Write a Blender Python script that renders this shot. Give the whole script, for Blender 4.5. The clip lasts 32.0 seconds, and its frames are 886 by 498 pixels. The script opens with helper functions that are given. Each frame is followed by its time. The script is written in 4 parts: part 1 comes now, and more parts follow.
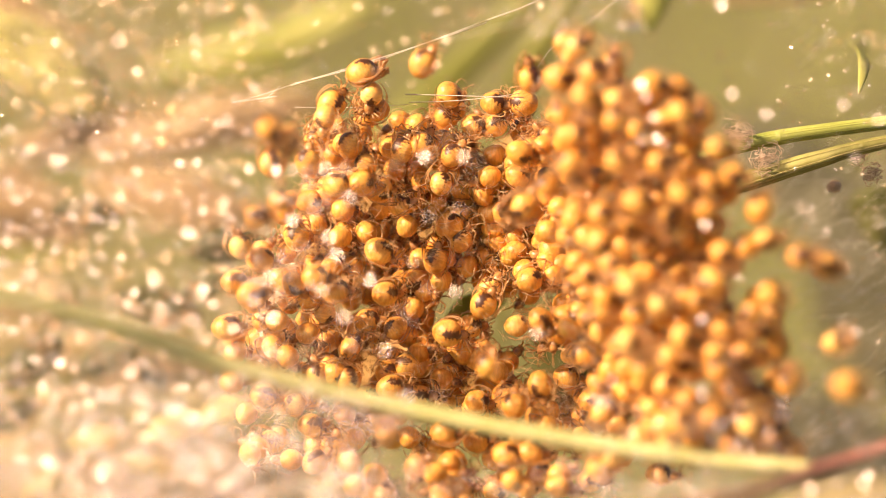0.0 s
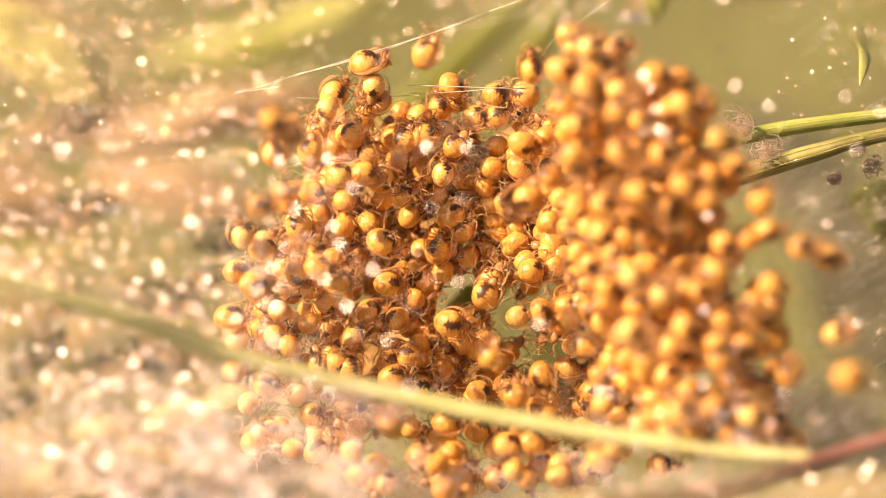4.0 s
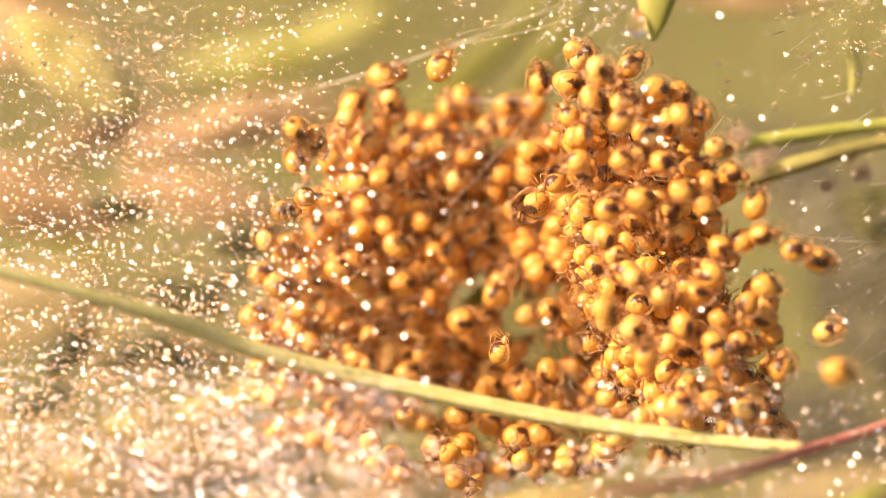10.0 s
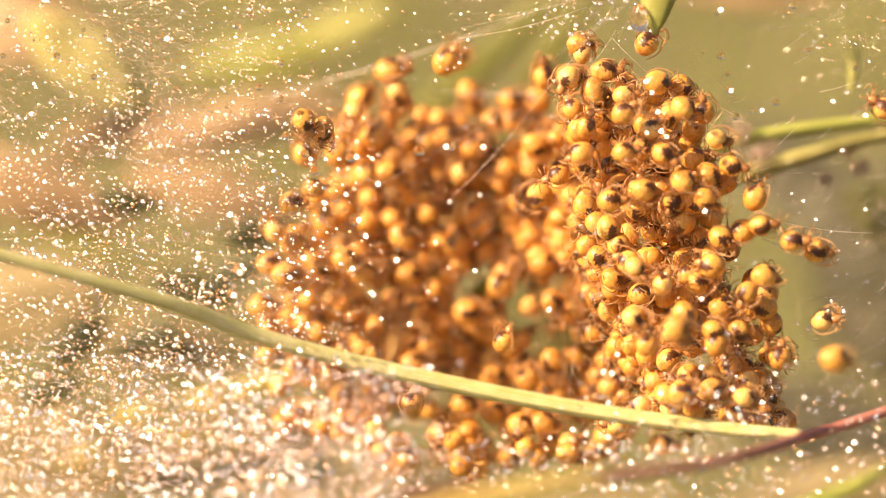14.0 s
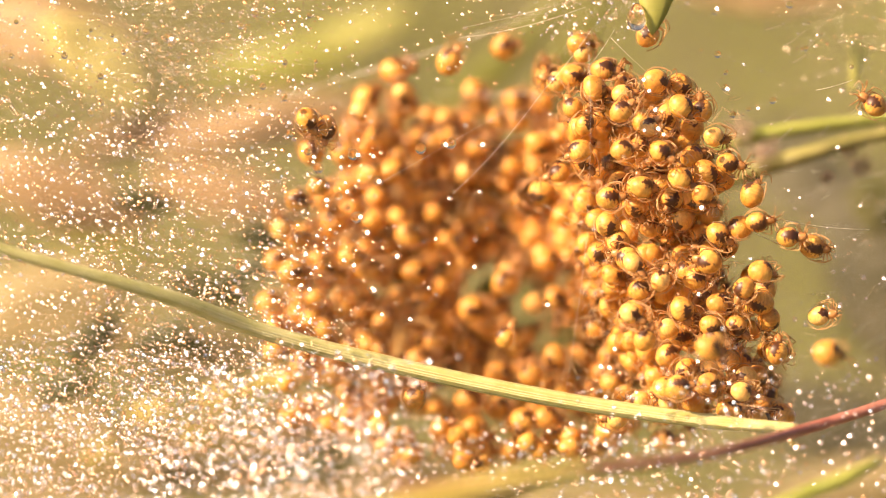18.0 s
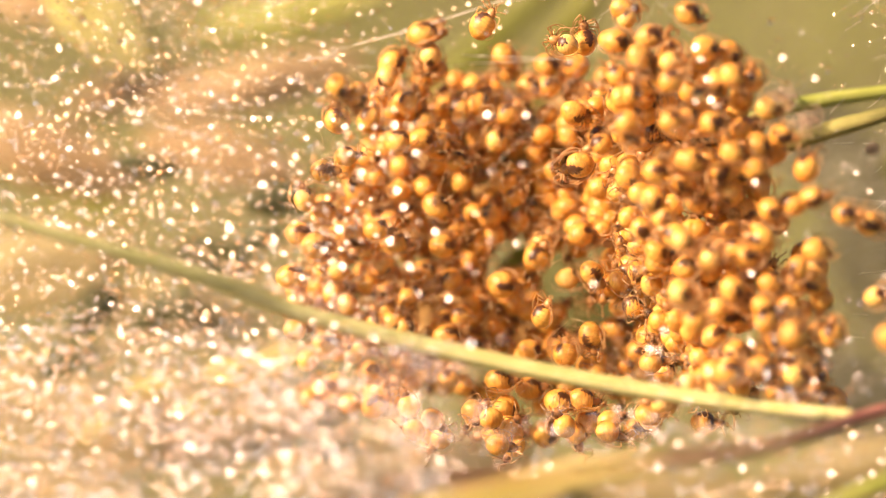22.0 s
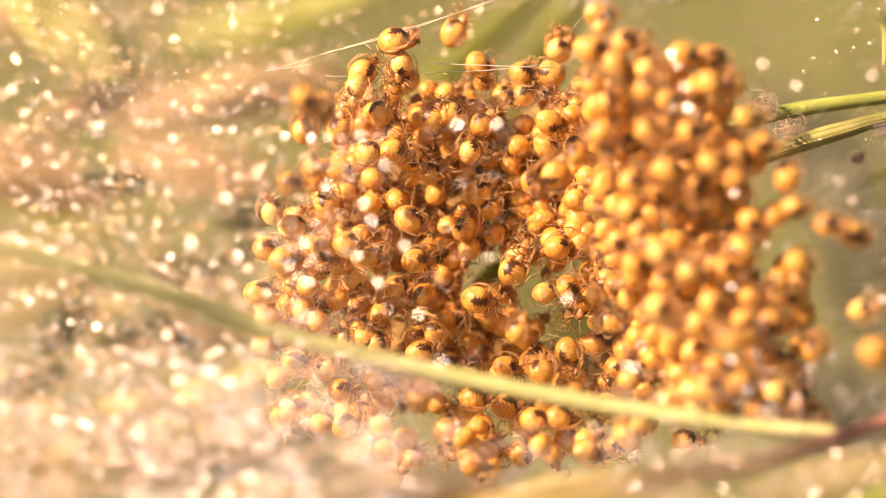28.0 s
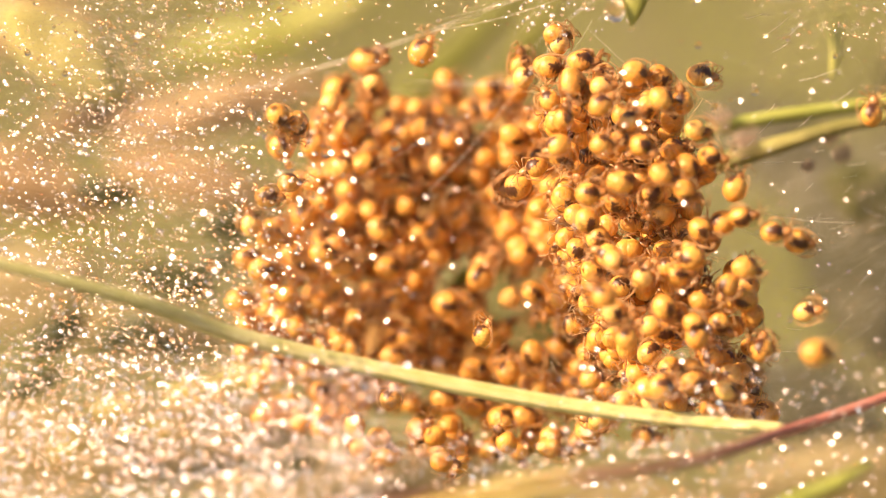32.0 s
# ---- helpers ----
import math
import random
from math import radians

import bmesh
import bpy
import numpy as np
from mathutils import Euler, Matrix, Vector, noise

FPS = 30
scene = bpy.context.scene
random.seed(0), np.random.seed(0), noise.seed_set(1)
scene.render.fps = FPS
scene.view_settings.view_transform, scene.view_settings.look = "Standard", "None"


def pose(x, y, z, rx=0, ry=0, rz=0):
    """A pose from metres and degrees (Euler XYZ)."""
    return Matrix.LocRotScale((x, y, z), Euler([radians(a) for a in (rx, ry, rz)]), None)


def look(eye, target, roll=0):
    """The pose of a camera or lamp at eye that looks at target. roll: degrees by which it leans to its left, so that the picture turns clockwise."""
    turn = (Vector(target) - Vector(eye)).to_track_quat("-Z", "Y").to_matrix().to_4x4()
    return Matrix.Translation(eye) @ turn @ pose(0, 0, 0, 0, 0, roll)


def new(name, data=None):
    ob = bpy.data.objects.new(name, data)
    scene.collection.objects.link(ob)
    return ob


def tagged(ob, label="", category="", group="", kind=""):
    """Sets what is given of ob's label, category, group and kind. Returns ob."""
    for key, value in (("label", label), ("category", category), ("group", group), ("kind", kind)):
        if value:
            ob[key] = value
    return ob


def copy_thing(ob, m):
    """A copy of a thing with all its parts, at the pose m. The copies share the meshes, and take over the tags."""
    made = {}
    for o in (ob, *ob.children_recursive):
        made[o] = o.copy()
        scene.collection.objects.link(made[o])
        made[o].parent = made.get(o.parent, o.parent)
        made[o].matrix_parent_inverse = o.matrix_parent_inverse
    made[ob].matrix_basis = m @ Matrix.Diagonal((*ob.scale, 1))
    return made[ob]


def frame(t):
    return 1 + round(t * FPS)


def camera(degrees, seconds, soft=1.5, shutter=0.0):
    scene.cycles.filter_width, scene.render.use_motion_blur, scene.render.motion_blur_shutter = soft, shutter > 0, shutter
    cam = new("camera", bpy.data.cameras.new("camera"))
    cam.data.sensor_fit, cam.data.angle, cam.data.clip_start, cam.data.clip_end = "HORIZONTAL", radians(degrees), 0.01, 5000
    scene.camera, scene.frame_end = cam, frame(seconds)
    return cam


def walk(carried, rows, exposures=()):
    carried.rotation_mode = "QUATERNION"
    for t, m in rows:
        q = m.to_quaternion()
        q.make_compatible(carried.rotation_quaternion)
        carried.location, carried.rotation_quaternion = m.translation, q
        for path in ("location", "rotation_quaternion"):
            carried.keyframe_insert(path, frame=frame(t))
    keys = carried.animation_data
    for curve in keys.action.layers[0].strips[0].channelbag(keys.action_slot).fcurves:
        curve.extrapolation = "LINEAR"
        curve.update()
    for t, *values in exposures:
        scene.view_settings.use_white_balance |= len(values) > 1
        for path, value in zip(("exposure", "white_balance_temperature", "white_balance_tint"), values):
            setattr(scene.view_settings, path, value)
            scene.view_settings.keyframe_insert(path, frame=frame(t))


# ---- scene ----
# Nest frame: millimetres; x to the right, y up, z away from the lens. It hangs 0.4 m over the ground and leans back by 20 degrees.
LEAN = 20.0
NEST = pose(0, 0, 0.40, 90 - LEAN, 0, 0)
MM = 0.001


def at(x, y, z):
    """The world place of a point of the nest frame."""
    return NEST @ Vector((x * MM, y * MM, -z * MM))


def way(x, y, z):
    """The world direction of a direction of the nest frame."""
    return (NEST.to_3x3() @ Vector((x, y, -z))).normalized()


# Camera: seconds; millimetres in the nest frame; degrees of yaw to the left, pitch up and roll.
cam = camera(16.0, 32.0, soft=1.0)
cam.data.dof.use_dof = True
cam.data.dof.focus_distance = 0.1535
cam.data.dof.aperture_fstop = 20.0
cam.data.dof.aperture_blades = 7
PATH = [
    (0.0, -0.01, 0.66, -146.11, 0.221, 0.150, -0.376),
    (0.5, -0.28, 0.35, -145.96, 0.258, 0.079, -0.248),
    (1.0, 0.09, -0.24, -145.97, 0.251, 0.189, -0.219),
    (1.5, -0.50, -0.08, -145.63, 0.265, -0.092, -0.097),
    (2.0, -0.69, 0.20, -145.82, 0.233, -0.101, -0.018),
    (2.5, -0.73, 0.04, -146.02, 0.312, -0.059, -0.001),
    (3.0, -0.18, 0.41, -146.21, 0.272, 0.259, -0.214),
    (3.5, -0.14, 0.50, -146.41, 0.215, 0.201, -0.220),
    (5.5, -1.99, 0.56, -146.84, -0.265, -0.334, -0.208),
    (6.0, -1.38, 1.43, -147.44, 0.053, -0.232, -0.364),
    (6.5, -0.45, 2.44, -149.20, 0.322, -0.201, -0.440),
    (7.0, -0.23, 1.57, -149.85, 0.228, -0.108, -0.439),
    (7.5, -0.13, 1.20, -151.64, 0.259, 0.047, -0.456),
    (8.0, -0.12, 0.70, -152.57, 0.315, 0.040, -0.338),
    (8.5, -0.03, 0.80, -153.74, 0.263, 0.031, -0.266),
    (9.0, -0.64, 0.30, -154.01, 0.376, -0.105, -0.118),
    (9.5, -1.09, 0.01, -154.94, 0.348, -0.006, 0.013),
    (10.0, -0.63, 0.18, -155.45, 0.254, 0.204, -0.140),
    (10.5, -0.19, 0.41, -155.93, 0.314, 0.342, -0.217),
    (11.0, 0.07, 0.15, -156.24, 0.379, 0.285, -0.220),
    (11.5, 0.10, -0.19, -156.88, 0.251, 0.252, -0.161),
    (12.0, -0.30, -0.70, -157.34, 0.342, 0.351, 0.079),
    (12.5, -0.40, -0.95, -157.58, 0.258, 0.281, 0.032),
    (13.0, -0.82, -0.98, -157.60, 0.324, 0.155, 0.104),
    (13.5, -0.93, -0.97, -157.73, 0.340, 0.231, 0.172),
    (14.0, -0.63, -0.77, -158.07, 0.342, 0.375, 0.011),
    (14.5, -0.45, -0.78, -157.91, 0.369, 0.444, -0.092),
    (16.5, 0.89, -0.70, -159.47, 1.024, 0.359, 0.129),
    (17.0, 1.25, -0.16, -159.92, 1.064, 0.176, -0.099),
    (17.5, 1.30, 0.31, -160.16, 1.193, 0.260, -0.102),
    (18.0, 1.92, -1.48, -160.18, 1.310, 0.573, -0.036),
    (18.5, 0.68, -1.68, -159.23, 1.011, 0.581, -0.022),
    (19.0, -0.05, -1.85, -158.35, 0.855, 0.449, 0.155),
    (19.5, -0.90, -1.74, -157.13, 0.756, 0.071, 0.299),
    (20.0, -1.23, -0.45, -156.04, 0.780, -0.251, 0.322),
    (20.5, -2.09, 0.10, -155.22, 0.337, -0.120, 0.083),
    (21.0, -2.36, -0.15, -154.30, 0.135, -0.170, 0.093),
    (21.5, -3.30, 0.00, -153.20, -0.028, -0.341, 0.050),
    (22.0, -3.33, 0.12, -152.69, 0.007, -0.481, 0.252),
    (22.5, -3.02, 0.13, -151.67, 0.158, -0.790, 0.329),
    (23.0, -3.91, 0.38, -150.86, -0.166, -0.682, 0.336),
    (23.5, -3.57, 0.50, -150.27, -0.188, -0.268, 0.082),
    (24.0, -3.67, 0.90, -149.49, -0.191, -0.185, -0.064),
    (24.5, -3.58, 1.29, -148.70, -0.107, -0.557, -0.056),
    (25.0, -3.25, 0.75, -148.62, -0.185, -0.528, 0.097),
    (25.5, -3.24, 0.21, -148.45, -0.035, -0.696, 0.244),
    (27.5, -2.26, -0.11, -147.45, 0.003, -0.073, -0.133),
    (28.0, -1.82, 0.10, -148.10, 0.070, -0.230, -0.059),
    (28.5, -1.81, 0.22, -147.97, 0.160, -0.347, 0.056),
    (29.0, -1.79, -0.07, -148.82, 0.049, -0.294, 0.140),
    (29.5, -2.00, -0.11, -149.10, 0.168, -0.396, 0.244),
    (30.0, -1.62, -0.41, -150.47, 0.145, -0.214, 0.173),
    (30.5, -1.04, -0.01, -151.72, 0.195, 0.037, 0.022),
    (31.0, -0.74, -0.30, -153.53, 0.111, 0.284, -0.078),
    (31.5, 0.27, 1.02, -154.86, 0.314, -0.270, -0.487),
    (32.0, 0.41, 0.96, -156.47, 0.328, -0.378, -0.650),
]


def eye_pose(x, y, z, yaw, pitch, roll):
    turn = Euler((radians(pitch), 0, 0)).to_matrix() @ Euler((0, 0, radians(roll))).to_matrix()
    turn = Euler((0, radians(yaw), 0)).to_matrix() @ turn
    return NEST @ Matrix.Translation((x * MM, y * MM, -z * MM)) @ turn.to_4x4()


walk(cam, [(t, eye_pose(*place)) for t, *place in PATH])

# Light: a low warm morning sun from the left in front of the nest, and the sky.
SUN_WAY = way(-0.74, 0.52, -0.43)
world = bpy.data.worlds.new("world")
scene.world = world
world.use_nodes = True
sky = world.node_tree.nodes.new("ShaderNodeTexSky")
sky.sky_type, sky.sun_disc = "NISHITA", False
sky.air_density, sky.dust_density, sky.ozone_density = 0.7, 5.0, 0.3
sky.sun_elevation = math.asin(SUN_WAY.z)
sky.sun_rotation = math.atan2(SUN_WAY.x, SUN_WAY.y)
background = world.node_tree.nodes["Background"]
world.node_tree.links.new(sky.outputs[0], background.inputs[0])
background.inputs[1].default_value = 0.056
sun = new("sun", bpy.data.lights.new("sun", "SUN"))
sun.data.energy, sun.data.angle, sun.data.color = 5.0, radians(0.6), (1.0, 0.70, 0.445)
sun.matrix_world = look(SUN_WAY * 3, (0, 0, 0))
scene.view_settings.exposure = 1.24


# Materials
def material(name, rough=0.6, metal=0.0):
    m = bpy.data.materials.new(name)
    m.use_nodes = True
    b = m.node_tree.nodes["Principled BSDF"]
    b.inputs["Roughness"].default_value, b.inputs["Metallic"].default_value = rough, metal
    return m, m.node_tree, b


def node(tree, kind, **values):
    n = tree.nodes.new(kind)
    for key, value in values.items():
        n.inputs[key].default_value = value
    return n


def ramp(tree, fac, stops):
    r = tree.nodes.new("ShaderNodeValToRGB")
    r.color_ramp.elements.remove(r.color_ramp.elements[1])
    for n, (place, colour) in enumerate(stops):
        e = r.color_ramp.elements[0] if n == 0 else r.color_ramp.elements.new(place)
        e.position, e.color = place, (*colour, 1)
    tree.links.new(fac, r.inputs[0])
    return r.outputs[0]


def mix(tree, fac, a, b, kind="MIX"):
    m = tree.nodes.new("ShaderNodeMix")
    m.data_type, m.blend_type = "RGBA", kind
    for socket, value in ((m.inputs[0], fac), (m.inputs[6], a), (m.inputs[7], b)):
        if isinstance(value, (int, float)):
            socket.default_value = value
        elif isinstance(value, tuple):
            socket.default_value = (*value, 1)
        else:
            tree.links.new(value, socket)
    return m.outputs[2]


def maths(tree, kind, a, b=0.0):
    m = tree.nodes.new("ShaderNodeMath")
    m.operation = kind
    for socket, value in ((m.inputs[0], a), (m.inputs[1], b)):
        if isinstance(value, (int, float)):
            socket.default_value = value
        else:
            tree.links.new(value, socket)
    return m.outputs[0]


def noise_of(tree, scale, detail=3.0, where="Object", rough=0.55):
    c = tree.nodes.new("ShaderNodeTexCoord")
    n = node(tree, "ShaderNodeTexNoise", Scale=scale, Detail=detail, Roughness=rough)
    tree.links.new(c.outputs[where], n.inputs["Vector"])
    return n.outputs["Fac"]


def bump(tree, b, height, strength, distance):
    n = node(tree, "ShaderNodeBump", Strength=strength, Distance=distance)
    tree.links.new(height, n.inputs["Height"])
    tree.links.new(n.outputs[0], b.inputs["Normal"])


def leafy(name, dark, light, scale, rough=0.55, through_light=0.35):
    """Plant tissue: two tones in streaks, and a share of the light that falls through it."""
    m, t, b = material(name, rough)
    col = ramp(t, noise_of(t, scale, 5), [(0.32, dark), (0.68, light)])
    col = mix(t, maths(t, "MULTIPLY", noise_of(t, scale * 9, 2), 0.35), col, tuple(0.55 * c for c in dark))
    t.links.new(col, b.inputs["Base Color"])
    bump(t, b, noise_of(t, scale * 14, 2), 0.3, 0.00005)
    if through_light:
        tl = t.nodes.new("ShaderNodeBsdfTranslucent")
        t.links.new(col, tl.inputs[0])
        ms = t.nodes.new("ShaderNodeMixShader")
        ms.inputs[0].default_value = through_light
        t.links.new(b.outputs[0], ms.inputs[1])
        t.links.new(tl.outputs[0], ms.inputs[2])
        t.links.new(ms.outputs[0], t.nodes["Material Output"].inputs[0])
    return m


def abdomen_skin(name, mark_x, mark_w, mark_l, pale, dark):
    """Glossy amber skin with pale ribs across and a ragged dark patch on the back."""
    m, t, b = material(name, 0.44)
    c = t.nodes.new("ShaderNodeTexCoord")
    s = t.nodes.new("ShaderNodeSeparateXYZ")
    t.links.new(c.outputs["Object"], s.inputs[0])
    info = t.nodes.new("ShaderNodeObjectInfo")
    wob = noise_of(t, 3200, 3)
    bulk = ramp(t, noise_of(t, 1100, 4), [(0.36, dark), (0.6, pale)])
    bulk = mix(t, maths(t, "MULTIPLY", info.outputs["Random"], 0.4), bulk, (0.72, 0.32, 0.04))
    # ribs
    x = maths(t, "ADD", maths(t, "MULTIPLY", s.outputs[0], 1000.0), maths(t, "MULTIPLY", wob, 0.5))
    rib = maths(t, "ABSOLUTE", maths(t, "SINE", maths(t, "MULTIPLY", x, 16.0)))
    bulk = mix(t, maths(t, "MULTIPLY", maths(t, "POWER", rib, 3.0), 0.28), bulk, (0.34, 0.11, 0.012))
    # patch on the back: widest behind the head, notched into bars, ragged at the rim
    shift = maths(t, "MULTIPLY", maths(t, "SUBTRACT", info.outputs["Random"], 0.5), 0.3)
    sx = maths(t, "SUBTRACT", maths(t, "MULTIPLY", s.outputs[0], 1000.0), maths(t, "ADD", shift, mark_x - mark_l * 0.9))
    warp = maths(t, "MULTIPLY", maths(t, "SUBTRACT", noise_of(t, 2600, 2), 0.5), 0.34)
    sy = maths(t, "ABSOLUTE", maths(t, "ADD", maths(t, "MULTIPLY", s.outputs[1], 1000.0), warp))
    notch = maths(t, "ADD", 0.78, maths(t, "MULTIPLY", maths(t, "SINE", maths(t, "MULTIPLY", sx, 36.0)), 0.20))
    tongue = maths(t, "MINIMUM", maths(t, "MULTIPLY", maths(t, "MAXIMUM", sx, 0.0), 5.0), 1.0)
    spread = maths(t, "MULTIPLY", maths(t, "MULTIPLY", tongue, notch), mark_w)
    r = maths(t, "DIVIDE", sy, maths(t, "MAXIMUM", spread, 0.004))
    r = maths(t, "ADD", r, maths(t, "MULTIPLY", maths(t, "SUBTRACT", noise_of(t, 6500, 5, rough=0.75), 0.5), 2.8))
    r = maths(t, "ADD", r, maths(t, "MULTIPLY", maths(t, "LESS_THAN", s.outputs[2], -0.0001), 5.0))
    soft_rim = ramp(t, r, [(0.64, (1, 1, 1)), (0.86, (0, 0, 0))])
    brown_rim = ramp(t, r, [(0.85, (0.8, 0.8, 0.8)), (1.5, (0, 0, 0))])
    t.links.new(mix(t, soft_rim, mix(t, brown_rim, bulk, (0.30, 0.10, 0.02)), (0.070, 0.024, 0.008)), b.inputs["Base Color"])
    bump(t, b, noise_of(t, 6000, 4), 0.5, 0.00003)
    b.inputs["Specular IOR Level"].default_value = 0.6
    b.inputs["Subsurface Weight"].default_value = 0.12
    b.inputs["Subsurface Radius"].default_value = (1.0, 0.45, 0.12)
    b.inputs["Subsurface Scale"].default_value = 0.00025
    tl = t.nodes.new("ShaderNodeBsdfTranslucent")
    tl.inputs[0].default_value = (0.92, 0.50, 0.12, 1)
    ms = t.nodes.new("ShaderNodeMixShader")
    ms.inputs[0].default_value = 0.05
    t.links.new(b.outputs[0], ms.inputs[1])
    t.links.new(tl.outputs[0], ms.inputs[2])
    t.links.new(ms.outputs[0], t.nodes["Material Output"].inputs[0])
    return m


SKINS = [abdomen_skin("amber_abdomen", 0.34, 0.31, 0.50, (0.88, 0.525, 0.115), (0.57, 0.225, 0.03)),
         abdomen_skin("ochre_abdomen", 0.26, 0.35, 0.50, (0.86, 0.51, 0.118), (0.53, 0.21, 0.03)),
         abdomen_skin("pale_abdomen", 0.46, 0.26, 0.40, (0.94, 0.66, 0.24), (0.82, 0.44, 0.08))]


def leg_skin(name, light, dark):
    """Glassy tan skin with darker bands, through which part of the light passes."""
    m, t, b = material(name, 0.35)
    c = t.nodes.new("ShaderNodeTexCoord")
    ln = t.nodes.new("ShaderNodeVectorMath")
    ln.operation = "LENGTH"
    t.links.new(c.outputs["Object"], ln.inputs[0])
    w = maths(t, "SINE", maths(t, "MULTIPLY", ln.outputs["Value"], 14000.0))
    w = maths(t, "ADD", w, noise_of(t, 2500, 2))
    t.links.new(ramp(t, w, [(0.35, light), (0.95, dark)]), b.inputs["Base Color"])
    out = b.outputs[0]
    for kind, colour, share in (("ShaderNodeBsdfTranslucent", (0.86, 0.58, 0.26, 1), 0.4), ("ShaderNodeBsdfTransparent", (0.95, 0.85, 0.70, 1), 0.42)):
        other, ms = t.nodes.new(kind), t.nodes.new("ShaderNodeMixShader")
        other.inputs[0].default_value, ms.inputs[0].default_value = colour, share
        t.links.new(out, ms.inputs[1])
        t.links.new(other.outputs[0], ms.inputs[2])
        out = ms.outputs[0]
    t.links.new(out, t.nodes["Material Output"].inputs[0])
    return m


LEG = leg_skin("banded_leg", (0.76, 0.53, 0.28), (0.24, 0.12, 0.05))
HEAD, _t, _b = material("head_shield", 0.32)
_t.links.new(ramp(_t, noise_of(_t, 2600, 3), [(0.36, (0.07, 0.024, 0.008)), (0.62, (0.46, 0.22, 0.07))]), _b.inputs["Base Color"])
EYE, _t, _b = material("spider_eye", 0.1)
_b.inputs["Base Color"].default_value = (0.01, 0.008, 0.006, 1)

SILK, _t, _b = material("silk", 0.3)
_t.links.new(ramp(_t, noise_of(_t, 900, 2), [(0.3, (0.62, 0.55, 0.45)), (0.7, (0.86, 0.80, 0.70))]), _b.inputs["Base Color"])
_clear, _ms = _t.nodes.new("ShaderNodeBsdfTransparent"), _t.nodes.new("ShaderNodeMixShader")
_ms.inputs[0].default_value = 0.35
_t.links.new(_clear.outputs[0], _ms.inputs[1])
_t.links.new(_b.outputs[0], _ms.inputs[2])
_t.links.new(_ms.outputs[0], _t.nodes["Material Output"].inputs[0])
STRONG_SILK, _t, _b = material("strong_silk", 0.3)
_t.links.new(ramp(_t, noise_of(_t, 900, 2), [(0.3, (0.62, 0.55, 0.45)), (0.7, (0.86, 0.80, 0.70))]), _b.inputs["Base Color"])
GOLD_SILK, _t, _b = material("golden_silk", 0.4)
_t.links.new(ramp(_t, noise_of(_t, 900, 2), [(0.3, (0.46, 0.27, 0.11)), (0.7, (0.78, 0.56, 0.30))]), _b.inputs["Base Color"])


def water(name, tints):
    """Dew: mostly clear, with a bright glint; warm and cool gloss tints, painted bead by bead, stand in for split
    light.
    """
    m, t, b = material(name, 0.12)
    t.nodes.remove(b)
    g = node(t, "ShaderNodeBsdfGlossy", Roughness=0.27)
    geo = t.nodes.new("ShaderNodeNewGeometry")
    tint = ramp(t, geo.outputs["Random Per Island"], [(k / 3, tint) for k, tint in enumerate(tints)])
    t.links.new(tint, g.inputs[0])
    clear = t.nodes.new("ShaderNodeBsdfTransparent")
    rim = node(t, "ShaderNodeLayerWeight", Blend=0.35)
    ms = t.nodes.new("ShaderNodeMixShader")
    t.links.new(ramp(t, rim.outputs["Fresnel"], [(0.0, (0.24, 0.24, 0.24)), (1.0, (0.5, 0.5, 0.5))]), ms.inputs[0])
    t.links.new(clear.outputs[0], ms.inputs[1])
    t.links.new(g.outputs[0], ms.inputs[2])
    t.links.new(ms.outputs[0], t.nodes["Material Output"].inputs[0])
    return m


WATER = water("dew_water", ((1.0, 0.57, 0.27), (1.0, 0.75, 0.50), (1.0, 0.86, 0.74), (0.90, 0.90, 0.96)))
COOL_WATER = water("clear_dew", ((1.0, 0.62, 0.36), (1.0, 0.80, 0.66), (0.94, 0.90, 0.97), (0.62, 0.78, 1.0)))
CLEAR, _t, _b = material("clear_water", 0.04)
_b.inputs["Base Color"].default_value = (1.0, 0.88, 0.66, 1)
_b.inputs["Transmission Weight"].default_value, _b.inputs["IOR"].default_value = 1.0, 1.333
STEM = leafy("young_stem", (0.36, 0.36, 0.09), (0.64, 0.61, 0.28), 700, 0.3, 0.0)
# Paler than the shaft: puts highlight lines into the ridges' colour.
STEM_RIDGE = leafy("stem_ridge", (0.62, 0.58, 0.24), (0.86, 0.82, 0.50), 900, 0.3, 0.0)
STALK = leafy("grass_stalk", (0.24, 0.28, 0.04), (0.50, 0.52, 0.13), 350, 0.5, 0.1)
SHEATH_RIDGE = leafy("sheath_ridge", (0.34, 0.30, 0.10), (0.60, 0.52, 0.22), 600, 0.6, 0.0)
SHEATH = leafy("dry_sheath", (0.19, 0.18, 0.04), (0.44, 0.41, 0.12), 450, 0.6, 0.1)
MID_LEAF = leafy("green_leaf", (0.09, 0.095, 0.02), (0.19, 0.18, 0.05), 150, 0.6, 0.2)
STEM_GREEN = leafy("green_stem", (0.24, 0.27, 0.04), (0.52, 0.52, 0.13), 500, 0.5, 0.1)
STEM_RED = leafy("red_stem", (0.34, 0.11, 0.08), (0.58, 0.27, 0.20), 400, 0.5, 0.1)
STEM_YELLOW = leafy("yellow_stem", (0.62, 0.48, 0.10), (0.80, 0.66, 0.20), 300, 0.5, 0.2)
BLADE = leafy("grass_blade", (0.22, 0.27, 0.03), (0.46, 0.48, 0.10), 120, 0.5, 0.4)
BLADE_PALE = leafy("pale_blade", (0.40, 0.42, 0.08), (0.70, 0.66, 0.22), 90, 0.5, 0.4)
MEADOW_LEAF = leafy("olive_blade", (0.20, 0.21, 0.04), (0.36, 0.35, 0.10), 60, 0.6, 0.3)
